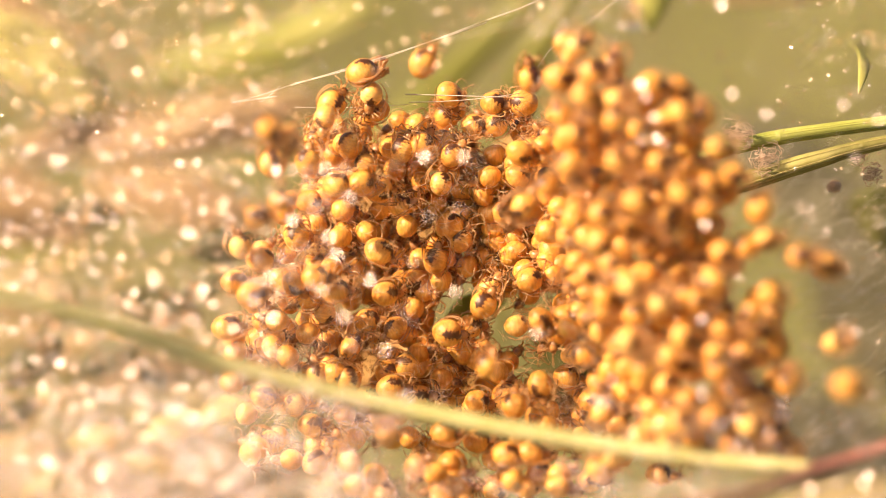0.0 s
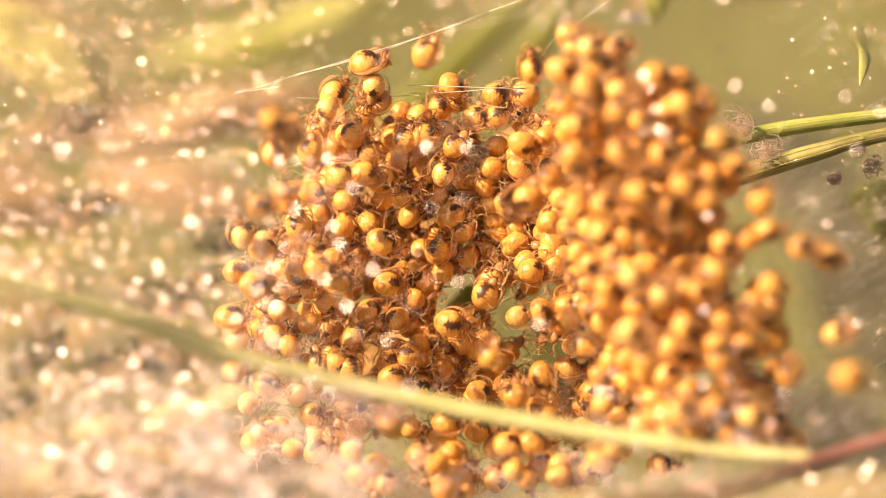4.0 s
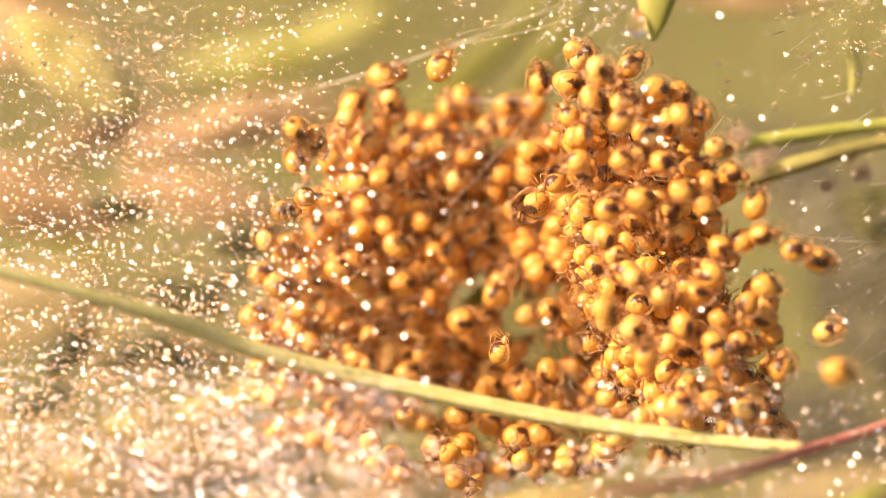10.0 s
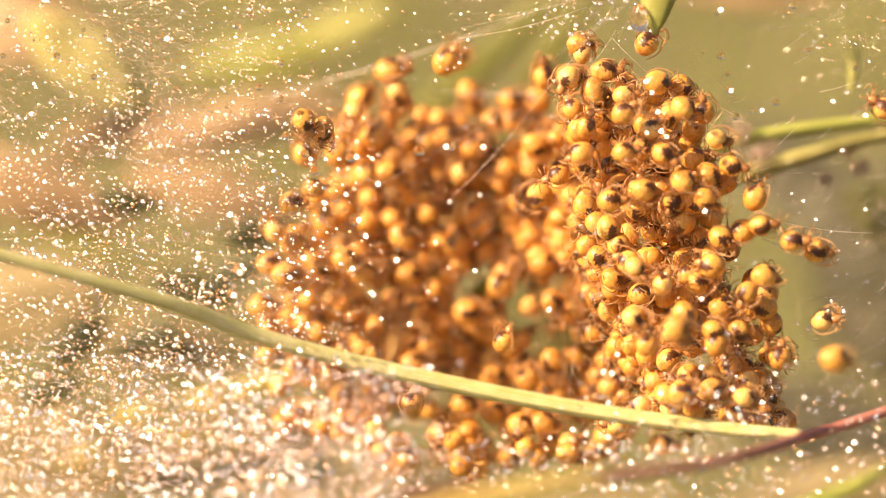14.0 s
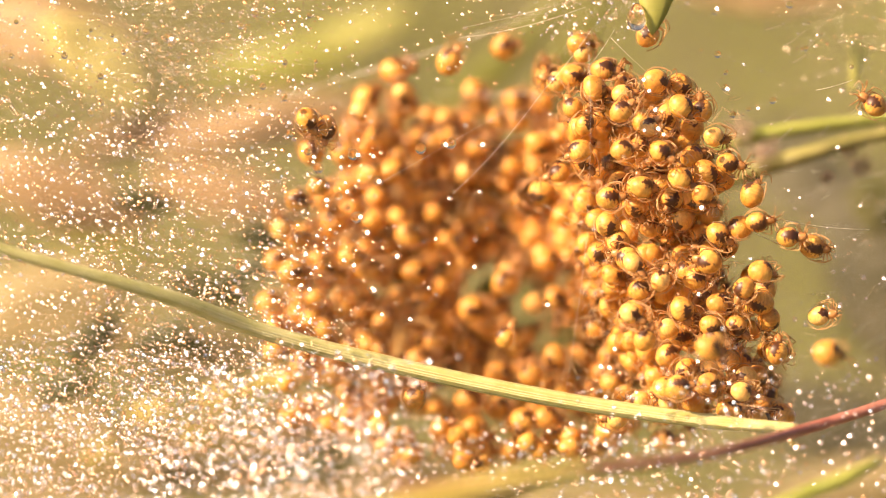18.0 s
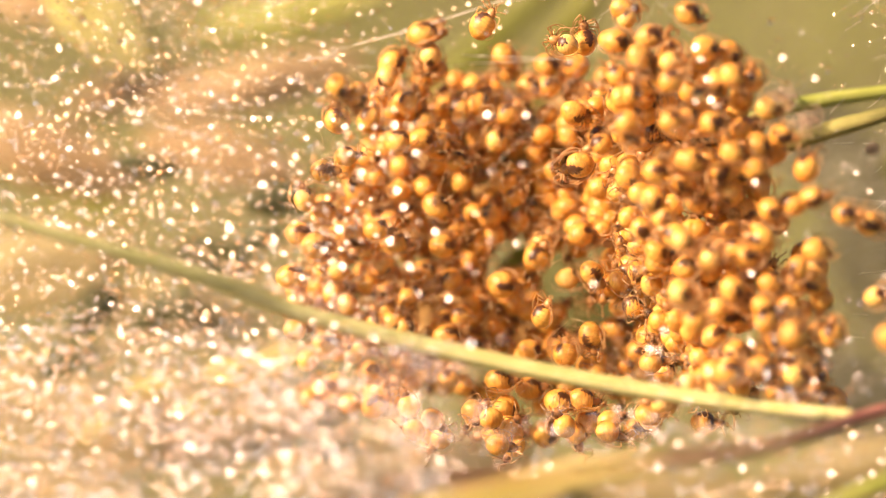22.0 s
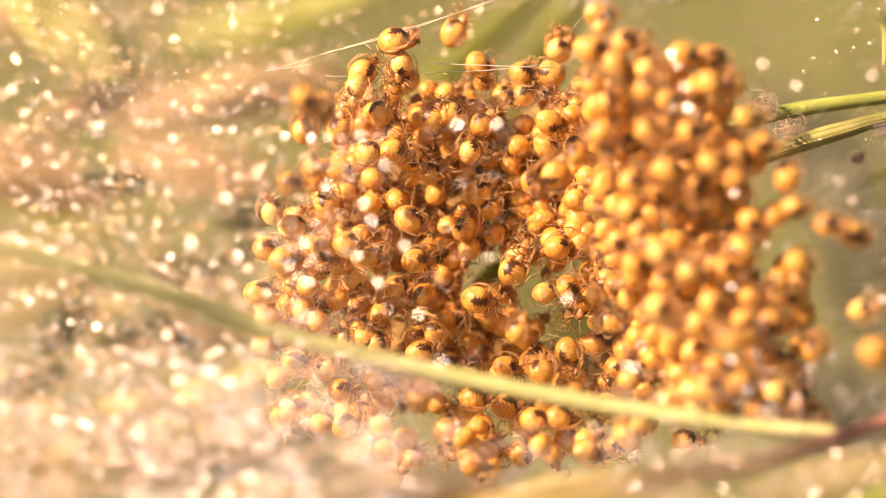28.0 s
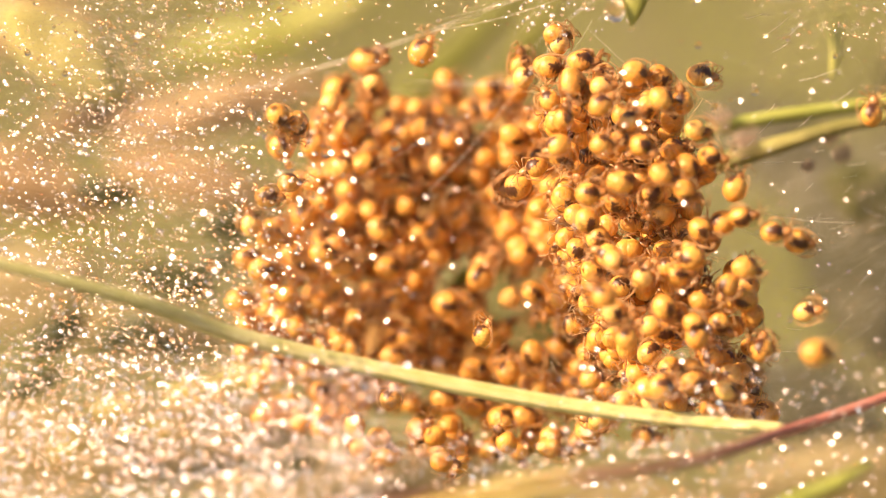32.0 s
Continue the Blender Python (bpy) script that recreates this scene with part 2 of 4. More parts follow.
KHAKI = leafy("khaki_leaf", (0.20, 0.16, 0.065), (0.42, 0.33, 0.155), 100, 0.7, 0.2)
MEADOW_SHADE = leafy("dull_leaf", (0.085, 0.080, 0.042), (0.15, 0.138, 0.080), 60, 0.7, 0.1)
GAP_BROWN = leafy("gap_brown_leaf", (0.40, 0.22, 0.07), (0.60, 0.36, 0.12), 160, 0.7, 0.2)
DRY = leafy("withered_leaf", (0.46, 0.305, 0.15), (0.72, 0.52, 0.29), 110, 0.7, 0.3)
YELLOWING = leafy("yellowing_leaf", (0.52, 0.42, 0.09), (0.70, 0.60, 0.20), 140, 0.5, 0.4)
PETAL = leafy("yellow_petal", (0.74, 0.66, 0.22), (0.88, 0.82, 0.40), 140, 0.5, 0.4)
CHAFF = leafy("dry_chaff", (0.42, 0.29, 0.20), (0.70, 0.53, 0.40), 900, 0.8, 0.1)
# The shade of the gaps behind the web, put into a leaf colour.
GAP_SHADE = leafy("gap_shade_leaf", (0.045, 0.05, 0.012), (0.10, 0.105, 0.025), 150, 0.6, 0.2)
MEADOW, _t, _b = material("meadow_ground", 0.9)
_c = ramp(_t, noise_of(_t, 6, 8), [(0.3, (0.108, 0.092, 0.034)), (0.7, (0.200, 0.172, 0.080))])
_t.links.new(mix(_t, maths(_t, "MULTIPLY", noise_of(_t, 60, 4), 0.6), _c, (0.12, 0.13, 0.03)), _b.inputs["Base Color"])
bump(_t, _b, noise_of(_t, 40, 6), 0.8, 0.02)


# Mesh helpers
def mesh_of(name, bm, mat):
    me = bpy.data.meshes.new(name)
    bm.to_mesh(me)
    bm.free()
    me.polygons.foreach_set("use_smooth", [True] * len(me.polygons))
    me.materials.append(mat)
    return me


def mesh_from(name, verts, faces, mat):
    me = bpy.data.meshes.new(name)
    me.from_pydata(verts, [], faces)
    me.polygons.foreach_set("use_smooth", [True] * len(me.polygons))
    me.materials.append(mat)
    return me


def part(name, me, parent, label=""):
    """Links a mesh, or a bmesh's mesh, as one part under a thing or under a part."""
    ob = new(name, me)
    ob.parent = parent
    return tagged(ob, label)


def thing(name, label, category, group="", place=None):
    ob = new(name)
    ob.empty_display_size = 0.002
    if place is not None:
        ob.matrix_world = place
    return tagged(ob, label, category, group)


def tube(verts, faces, points, radii, sides=8, ribs=0.0):
    """Adds a closed tube along points; ribs: how far lengthwise ridges stand out, as a share of the radius."""
    base, n = len(verts), len(points)
    side = None
    for k, p in enumerate(points):
        along = (points[min(k + 1, n - 1)] - points[max(k - 1, 0)]).normalized()
        if side is None:
            side = along.orthogonal().normalized()
        side = (side - along * side.dot(along)).normalized()
        up = along.cross(side)
        for j in range(sides):
            a = 2 * math.pi * j / sides
            r = radii[k] * (1 + (ribs if j % 2 else -ribs))
            verts.append(p + side * (r * math.cos(a)) + up * (r * math.sin(a)))
    for k in range(n - 1):
        for j in range(sides):
            a, b = base + k * sides + j, base + k * sides + (j + 1) % sides
            faces.append((a, b, b + sides, a + sides))
    faces.append(tuple(base + j for j in reversed(range(sides))))
    faces.append(tuple(base + (n - 1) * sides + j for j in range(sides)))


def curve_points(knots, steps):
    """A smooth line through knots."""
    out = []
    n = len(knots)
    for k in range(n - 1):
        p0, p1, p2, p3 = knots[max(k - 1, 0)], knots[k], knots[k + 1], knots[min(k + 2, n - 1)]
        for s in range(steps):
            u = s / steps
            out.append(0.5 * (2 * p1 + (p2 - p0) * u + (2 * p0 - 5 * p1 + 4 * p2 - p3) * u * u + (3 * p1 - p0 - 3 * p2 + p3) * u ** 3))
    out.append(knots[-1].copy())
    return out


def ball(radii, centre=(0, 0, 0), sub=2, egg=0.0, lumps=0.0):
    bm = bmesh.new()
    bmesh.ops.create_icosphere(bm, subdivisions=sub, radius=1.0)
    for v in bm.verts:
        x, y, z = v.co
        k = 1 + egg * x
        if lumps:
            k *= 1 + lumps * noise.noise(v.co * 2.3 + Vector(centre))
        v.co = Vector((x * radii[0] + centre[0], y * k * radii[1] + centre[1], z * k * radii[2] + centre[2])) * MM
    return bm


# ---- Setting
def ground():
    rng = random.Random(3)
    verts, faces = [], []
    steps = [-3000, -400, -60, -10, -3, -1, -0.4, 0, 0.4, 1, 2, 3, 6, 10, 60, 400, 3000]
    n = len(steps)
    for y in steps:
        for x in steps:
            verts.append((x, y, rng.uniform(-0.02, 0.02) if abs(x) < 20 and abs(y) < 20 else 0.0))
    for j in range(n - 1):
        for i in range(n - 1):
            a = j * n + i
            faces.append((a, a + 1, a + 1 + n, a + n))
    tagged(new("ground", mesh_from("ground", verts, faces, MEADOW)), "olive and straw-coloured meadow ground behind the nest", "ground", kind="structure")
    verts, faces = [], []
    for _ in range(1500):
        x, y = rng.uniform(-1.0, 1.0), rng.uniform(0.35, 2.2)
        h, a, w = rng.uniform(0.05, 0.2), rng.uniform(0, 6.28), rng.uniform(0.001, 0.003)
        side = Vector((math.cos(a), math.sin(a), 0)) * w
        bend = Vector((rng.uniform(-1, 1), rng.uniform(-1, 1), 0)) * h * 0.5
        b = len(verts)
        p = Vector((x, y, -0.02))
        for u in (0, 0.5, 1):
            c = p + Vector((0, 0, h * u)) + bend * u * u
            verts += [c - side * (1 - u * 0.9), c + side * (1 - u * 0.9)]
        faces += [(b, b + 1, b + 3, b + 2), (b + 2, b + 3, b + 5, b + 4)]
    tagged(new("grass", mesh_from("grass", verts, faces, BLADE)), "short olive-green grass covering the meadow ground", "grass", kind="stuff")


ground()


# ---- Spiderlings
def leg_mesh(rng, side, order, curl):
    """One leg, folded as in the huddle: the front pairs curl ahead, the hind pairs lie along the abdomen."""
    jit = lambda s: Vector((rng.gauss(0, s), rng.gauss(0, s), rng.gauss(0, s)))
    hip = Vector((0.66 - 0.10 * order, side * 0.17, -0.10))
    wide = 1.02 - 0.12 * curl
    knee, shin, foot = (((0.90, 0.40, 0.26), (0.62, 0.68, 0.16), (0.12, 0.74, -0.06)), ((0.70, 0.60, 0.30), (0.22, 0.82, 0.18), (-0.34, 0.72, 0.02)),
                        ((0.40, 0.70, 0.10), (-0.20, 0.78, -0.02), (-0.74, 0.46, -0.14)), ((0.22, 0.64, -0.06), (-0.42, 0.68, -0.16), (-0.90, 0.22, -0.22)))[order]
    if curl < 0.7 and order < 2:
        knee, shin, foot = ((0.94, 0.42, 0.24), (1.12, 0.40, 0.0), (1.04, 0.16, -0.34)) if order == 0 else ((0.76, 0.62, 0.28), (0.84, 0.82, 0.0), (0.72, 0.62, -0.40))
    knee, shin, foot = (Vector((x, side * y * wide, z)) + jit(0.05) for x, y, z in (knee, shin, foot))
    points = [p * MM * 1.06 for p in curve_points([hip, hip.lerp(knee, 0.5) + Vector((0, 0, 0.07)), knee, shin, foot], 3)]
    sizes = (0.046, 0.052, 0.050, 0.042, 0.036, 0.038, 0.037, 0.032, 0.028, 0.025, 0.022, 0.018, 0.012)
    verts, faces = [], []
    tube(verts, faces, points, [r * MM for r in sizes], 6)
    return mesh_from("leg", verts, faces, LEG)


def spiderling(n, size_factor=1.0, fine=3):
    """One young spider: round abdomen, head shield, eyes, eight legs and two feelers."""
    rng = random.Random(40 + n)
    size = (1.0, 0.94, 1.08, 0.90, 1.0, 1.12)[n % 6]
    skin = (0, 1, 0, 2, 1, 0)[n % 6]
    body = thing("spiderling", "orange spiderling with a dark-marked round abdomen, huddled in the nest", "spider", "spiderlings in the nest")
    part("abdomen", mesh_of("abdomen", ball((0.64 * size, 0.585 * size, 0.56 * size), (0, 0, 0), fine, 0.10, 0.05), SKINS[skin]), body).location = (-0.28 * MM, 0, 0.05 * MM)
    shield = part("head_shield", mesh_of("head_shield", ball((0.36, 0.27, 0.22), (0.46, 0, -0.06), 2, -0.25, 0.1), HEAD), body, "dark brown head shield")
    for s in (-1, 1):
        part("eye", mesh_of("eye", ball((0.035, 0.035, 0.035), (0.76, 0.07 * s, 0.03), 1), EYE), shield)
        verts, faces = [], []
        pts = [Vector(p) * MM for p in ((0.72, 0.06 * s, -0.12), (0.88, 0.12 * s, -0.08), (0.97, 0.10 * s, -0.2))]
        tube(verts, faces, pts, [0.035 * MM, 0.04 * MM, 0.03 * MM], 5)
        part("feeler", mesh_from("feeler", verts, faces, LEG), body)
        for k in range(4):
            part("leg", leg_mesh(rng, s, k, (0.9, 0.6, 1.15, 0.75, 1.0, 0.4)[n % 6]), body, "translucent tan leg with brown bands")
    # size fitted to how large it shows in the camera's view: every mesh in proportion
    for o in body.children_recursive:
        o.data.transform(Matrix.Scale(size_factor, 4))
        o.location = o.location * size_factor
    return body


def spider_pose(x, y, z, turn, rng, face=1.0):
    ahead = way(math.cos(radians(turn)), math.sin(radians(turn)), rng.uniform(-0.35, 0.5))
    back = way(rng.uniform(-face, face), rng.uniform(-face, face) + 0.35, -1)
    back = (back - ahead * back.dot(ahead)).normalized()
    m = Matrix((ahead, back.cross(ahead), back)).transposed().to_4x4()
    m.translation = at(x, y, z) + ahead * (0.28 * MM)
    return m


def in_hollow(x, y, wide=1.3):
    """Whether a place lies in the open hollow that runs down through the nest."""
    u = max(0.0, min(1.0, ((x - 0.6) * 4.4 - (y + 1.6) * 3.4) / (4.4 ** 2 + 3.4 ** 2)))
    return math.hypot(x - 0.6 - 4.4 * u, y + 1.6 + 3.4 * u) < wide


# Places in the nest: x, y, z and the way the head points, degrees from the right.
FRONT_CLUMP_A = [(4.7, 8.68, -4.0, 0), (6.18, 8.88, -5.0, 0), (5.73, 7.86, -6.0, -70), (7.1, 7.59, -6.0, 0), (7.01, 6.6, -8.0, 60), (8.73, 8.27, -6.0, 0),
    (10.03, 8.15, -5.0, -45), (9.9, 6.99, -7.0, -60), (11.05, 6.78, -6.0, 90), (11.52, 5.5, -7.0, -30), (10.24, 5.3, -11.0, 0), (8.41, 5.9, -7.0, 45),
    (5.29, 6.03, -7.0, 70), (4.81, 6.96, -5.0, 120), (5.16, 4.81, -7.0, 200), (7.01, 4.77, -8.0, 30), (8.89, 4.77, -8.0, -30), (6.56, 3.9, -6.0, 0),
    (4.19, 3.87, -3.0, 180), (12.2, 4.23, -7.0, -10), (9.84, 3.43, -8.0, -20), (11.12, 3.79, -7.0, -60)]
FRONT_CLUMP_B = [(12.07, 3.45, -6.0, 180), (3.28, 2.98, 0.0, 200), (5.13, 1.85, -8.0, 180), (6.38, 2.51, -7.0, 10), (7.96, 3.02, -8.0, 0), (7.84, 2.21, -5.0, -60),
    (6.43, 1.31, -6.0, -100), (10.92, 2.68, -8.0, -30), (13.42, 2.6, -7.0, 70), (10.38, 0.87, -8.0, -20), (11.72, 0.81, -7.0, -30), (12.89, 1.08, -7.0, 190),
    (13.53, 1.34, -8.0, 0), (12.37, 0.19, -5.0, 200), (15.03, 0.59, -8.0, 0), (16.27, 0.17, -7.0, 0), (8.98, 0.18, -9.0, 0), (7.56, -0.62, -8.0, -30),
    (8.91, -1.56, -8.0, 60), (11.33, -0.61, -8.0, 180), (10.59, -1.42, -7.0, 0), (13.69, -1.09, -8.0, -20)]
FRONT_CLUMP_C = [(12.99, -1.82, -8.0, -120), (14.53, -1.95, -6.0, 0), (7.38, -3.03, -9.0, -25), (9.93, -2.82, -8.0, -70), (11.68, -2.63, -7.0, 0), (11.28, -3.62, -8.0, -25),
    (12.62, -3.63, -7.0, -60), (14.26, -3.31, -6.0, -90), (15.78, -3.31, -6.0, 180), (16.6, -3.24, -7.0, 0), (8.11, -4.37, -9.0, 65), (9.97, -4.16, -5.0, 0),
    (11.47, -4.38, -8.0, 80), (14.48, -4.95, -6.0, 0), (16.18, -4.83, -15.0, 10), (8.33, -6.05, -8.0, 0), (9.61, -6.64, -9.0, 20), (11.2, -6.39, -8.0, 0),
    (12.74, -6.85, -8.0, 0), (12.28, -7.78, -7.0, 0), (8.09, -7.37, -6.0, 200), (6.96, -8.34, -5.0, 180)]
FRONT_CLUMP_D = [(9.1, -8.83, -5.0, 40), (13.76, -6.12, -5.0, -30), (6.79, -5.42, 2.0, 0), (13.02, -5.54, -4.0, 0), (13.81, -8.22, -6.0, 0), (10.52, 2.46, -4.0, 0),
    (9.41, 1.91, -4.0, 60), (12.73, -1.4, -4.0, 0), (10.25, -0.3, -4.0, 0), (8.59, 1.08, -4.0, 0), (8.04, -1.97, -4.0, 0), (13.29, -2.78, -4.0, 0),
    (6.42, -0.58, -3.0, 0), (6.13, 6.66, -3.0, 0), (8.08, 5.55, -3.0, 0), (10.79, 4.68, -4.0, 0)]
HOLLOW_A = [(-8.28, 6.49, -6.0, -50), (-7.42, 6.1, -5.0, -90), (-4.45, 9.59, 6.0, 20), (-3.99, 8.57, 6.0, -90), (-3.78, 7.86, 7.2, 180), (-5.97, 8.07, 6.0, 60),
    (-6.16, 7.41, 4.8, -90), (-6.67, 6.28, 6.0, 70), (-5.01, 6.06, 6.0, 70), (-7.04, 5.22, 4.8, 90), (-8.57, 5.13, 2.2, 100), (-4.27, 5.09, 6.0, 85),
    (-2.53, 7.92, 8.5, 35), (-0.29, 8.62, 8.5, -75), (-2.53, 5.85, 7.2, 60), (-1.64, 6.13, 7.2, 40), (-0.65, 6.23, 8.5, 20), (-0.11, 5.57, 7.2, 45),
    (-0.72, 4.24, 7.2, 85), (0.41, 6.79, 8.5, -60), (-4.52, 4.23, 4.8, 0), (-5.67, 4.12, 4.8, 0)]
HOLLOW_B = [(-3.71, 3.98, 6.0, 0), (-8.11, 3.23, -1.0, 0), (-9.22, 2.57, -1.0, 0), (-2.67, 3.18, 7.2, 0), (-2.34, 2.15, 7.2, 45), (-0.29, 2.16, 8.5, 45),
    (0.29, 1.46, 8.5, 65), (-7.69, 1.68, 7.2, 95), (-9.37, 0.56, 4.8, 0), (-6.68, -0.26, 3.5, 0), (-3.72, 0.95, 6.0, -20), (-4.7, -0.92, 8.5, -75),
    (-3.44, -1.1, 6.0, 0), (-5.79, -0.95, 4.8, 0), (-8.52, -2.83, 8.5, -40), (-7.3, -2.48, 9.8, -85), (-6.38, -1.94, 7.2, -80), (-6.28, -3.31, 8.5, 205),
    (-4.88, -3.92, 8.5, -95), (-9.72, -1.07, 3.5, 0), (-11.02, -2.67, 4.8, 0), (-5.85, -4.91, 6.0, 0)]
HOLLOW_C = [(-6.68, -4.96, 6.0, 90), (-2.9, -2.78, 7.2, 200), (-0.41, -2.98, 6.0, 0), (-0.01, -3.92, 7.2, -60), (-2.4, -4.67, 7.2, 165), (-3.38, -4.95, 7.2, 20),
    (0.92, 7.07, 8.5, -30), (2.01, 7.07, 8.5, 50), (1.87, 8.19, 8.5, 0), (3.42, 8.19, 8.5, 180), (4.2, 8.42, 8.5, 35), (3.32, 6.9, 9.8, 60),
    (3.06, 5.63, 3.5, -25), (4.57, 6.41, 6.0, 150), (3.04, 4.57, 7.2, -20), (4.41, 4.38, 4.8, 60), (5.32, 9.81, -3.0, 90), (5.84, 9.1, -3.0, 0),
    (4.63, 8.89, -1.0, 0), (3.56, 9.0, 2.2, 90), (5.06, 10.33, -3.0, 0), (0.39, 3.34, 11.0, 70)]
HOLLOW_D = [(2.37, 2.81, 8.5, 90), (3.73, 3.17, 7.2, 90), (4.84, 3.08, 8.5, 0), (2.63, 1.19, 9.8, -60), (4.7, 0.94, 7.2, -60), (3.55, -0.5, 6.0, 0),
    (5.78, -0.5, 4.8, -90), (6.16, 1.91, 4.8, -40), (7.2, 0.32, 4.8, -20), (7.42, -1.05, 4.8, 20), (6.68, -1.95, 7.2, 0), (5.74, -1.91, 8.5, 100),
    (1.34, -1.66, 6.0, 45), (1.64, -0.92, 7.2, 60), (4.0, -2.31, 3.5, -50), (4.57, -3.12, 6.0, -120), (6.44, -3.18, 8.5, 0), (0.63, -2.75, 8.5, 0),
    (2.91, -2.71, 6.0, 0), (1.45, -4.42, -1.0, 75), (4.0, -5.38, 3.5, -90), (-3.17, -5.66, 6.0, 0)]
HOLLOW_E = [(-5.22, -5.24, 6.0, 90), (-4.49, -7.21, 2.2, 0), (-3.08, -7.33, -5.0, 80), (-6.78, -9.12, 4.8, 60), (-5.99, -8.56, 6.0, 80), (-0.6, -7.69, 3.5, 0),
    (-0.16, -9.05, 3.5, -60), (0.95, -8.16, 4.8, 0), (-2.12, -9.92, 3.5, 0), (0.14, -10.58, 6.0, 0), (1.88, -10.5, 6.0, 60), (2.77, -6.47, 3.5, 90),
    (0.97, -6.3, 6.0, 0), (2.33, -8.7, 2.2, 0), (3.46, -8.57, 2.2, 0), (-5.58, -9.33, 6.0, 0), (3.91, -9.73, 3.5, 0), (5.62, -4.09, 6.0, 35),
    (7.01, -5.3, 7.2, 0), (7.99, -5.61, 6.0, 60), (6.5, -6.36, 6.0, 0), (6.17, -7.11, 7.2, 0)]
HOLLOW_F = [(8.24, -7.13, 4.8, 0), (14.86, -8.31, 7.2, 20), (15.0, -6.5, 7.2, -20), (-8.67, -5.5, 7.2, 0), (-9.31, -6.01, 6.0, 0), (-7.79, -6.43, 6.0, 90),
    (-7.1, -7.39, 6.0, 0), (4.28, -7.19, 7.2, 0), (5.06, -10.45, 6.0, 0), (6.37, -10.09, 4.8, 0), (9.57, -9.74, 3.5, 0), 
    (-10.26, 1.16, 3.5, 100), (-10.61, -0.48, 4.8, 0), (-8.25, -0.49, 7.2, 0), (-5.49, -2.74, 8.5, 0), (-4.37, -2.46, 8.5, 0), (-1.55, -0.52, 12.2, 0),
    (-1.84, 0.92, 12.2, 0), (-0.68, 0.06, 13.5, 0), (-5.23, 2.61, 9.8, 0), (-7.17, 3.43, 8.5, 0)]
HOLLOW_G = [(-6.08, 0.91, 9.8, 0), (1.3, 4.33, 11.0, 0), (0.73, 5.47, 11.0, 0), (2.18, 0.34, 12.2, 0), (-2.13, -1.65, 11.0, 0), (-1.85, -6.12, 8.5, 0),
    (-4.37, -6.12, 8.5, 0), (5.45, -5.28, 8.5, 0), (4.44, 2.33, 11.0, 0), (5.8, 0.62, 9.8, 0)]


SHUFFLERS, DEEP = [], []


def nest():
    rng = random.Random(11)
    models = [spiderling(n, 0.90) for n in range(6)] + [spiderling(n, 1.02) for n in range(6)]
    settled = []
    places = FRONT_CLUMP_A + FRONT_CLUMP_B + FRONT_CLUMP_C + FRONT_CLUMP_D + HOLLOW_A + HOLLOW_B + HOLLOW_C + HOLLOW_D + HOLLOW_E + HOLLOW_F + HOLLOW_G
    taken = [Vector(p[:3]) for p in places]
    # more of them, filling the clump and the dome between the ones in view
    for clump, wanted in ((True, 60), (False, 130), (None, 45)):
        tries, added = 0, 0
        while added < wanted and tries < 6000:
            tries += 1
            if clump is None:
                # the slope from the dome to the clump
                x, y = rng.uniform(3.0, 9.0), rng.uniform(-8.0, 6.5)
                z = 7.0 - 1.6 * (x - 3.0) + rng.uniform(-1.0, 1.5)
                if in_hollow(x, y):
                    continue
            elif clump:
                x, y = rng.uniform(4.5, 15.5), rng.uniform(-8.5, 8.5)
                if x > 9.5 + 0.95 * max(0.0, 8 - y) ** 0.7 or x < 5.0 + 0.4 * max(0.0, 2 - y):
                    continue
                z = -6.0 + rng.uniform(-1.2, 3.0)
            else:
                x, y = rng.uniform(-11, 8.5), rng.uniform(-9.5, 8)
                edge = -11.2 + 0.42 * max(0.0, y + 3) + 0.1 * max(0.0, -y - 3) ** 1.5
                if x < edge or in_hollow(x, y, 1.6):
                    continue
                z = 9.5 + rng.uniform(-2, 2) - 0.5 * max(0.0, x - 3) - 0.03 * (x * x) * (x < 0)
            p = Vector((x, y, z))
            if min((p - q).length for q in taken) > (0.92 if clump else 1.05):
                taken.append(p)
                places.append((x, y, z, rng.uniform(0, 360)))
                added += 1
    # a loose row hanging below the stem
    for _ in range(24):
        places.append((rng.uniform(-6.0, 8.5), rng.uniform(-10.8, -8.8), rng.uniform(-1, 5), rng.uniform(0, 360)))
    for n, (x, y, z, turn) in enumerate(places):
        if n >= 292:
            DEEP.append((x, y, z, turn))
            continue
        m = spider_pose(x, y, z, turn + rng.uniform(-18, 18), rng)
        kin = models[:6] if z < 0 else models[6:]
        fresh = [k for k in kin if k not in settled]
        if fresh:
            fresh[0].matrix_world = m
            settled.append(fresh[0])
        elif n % 7 == 3 and n < 220:
            SHUFFLERS.append(copy_thing(kin[rng.choice((0, 1, 2))], m))
        else:
            copy_thing(kin[rng.choice((0, 1, 2, 4, 5, 0, 1, 2, 3))], m)


nest()


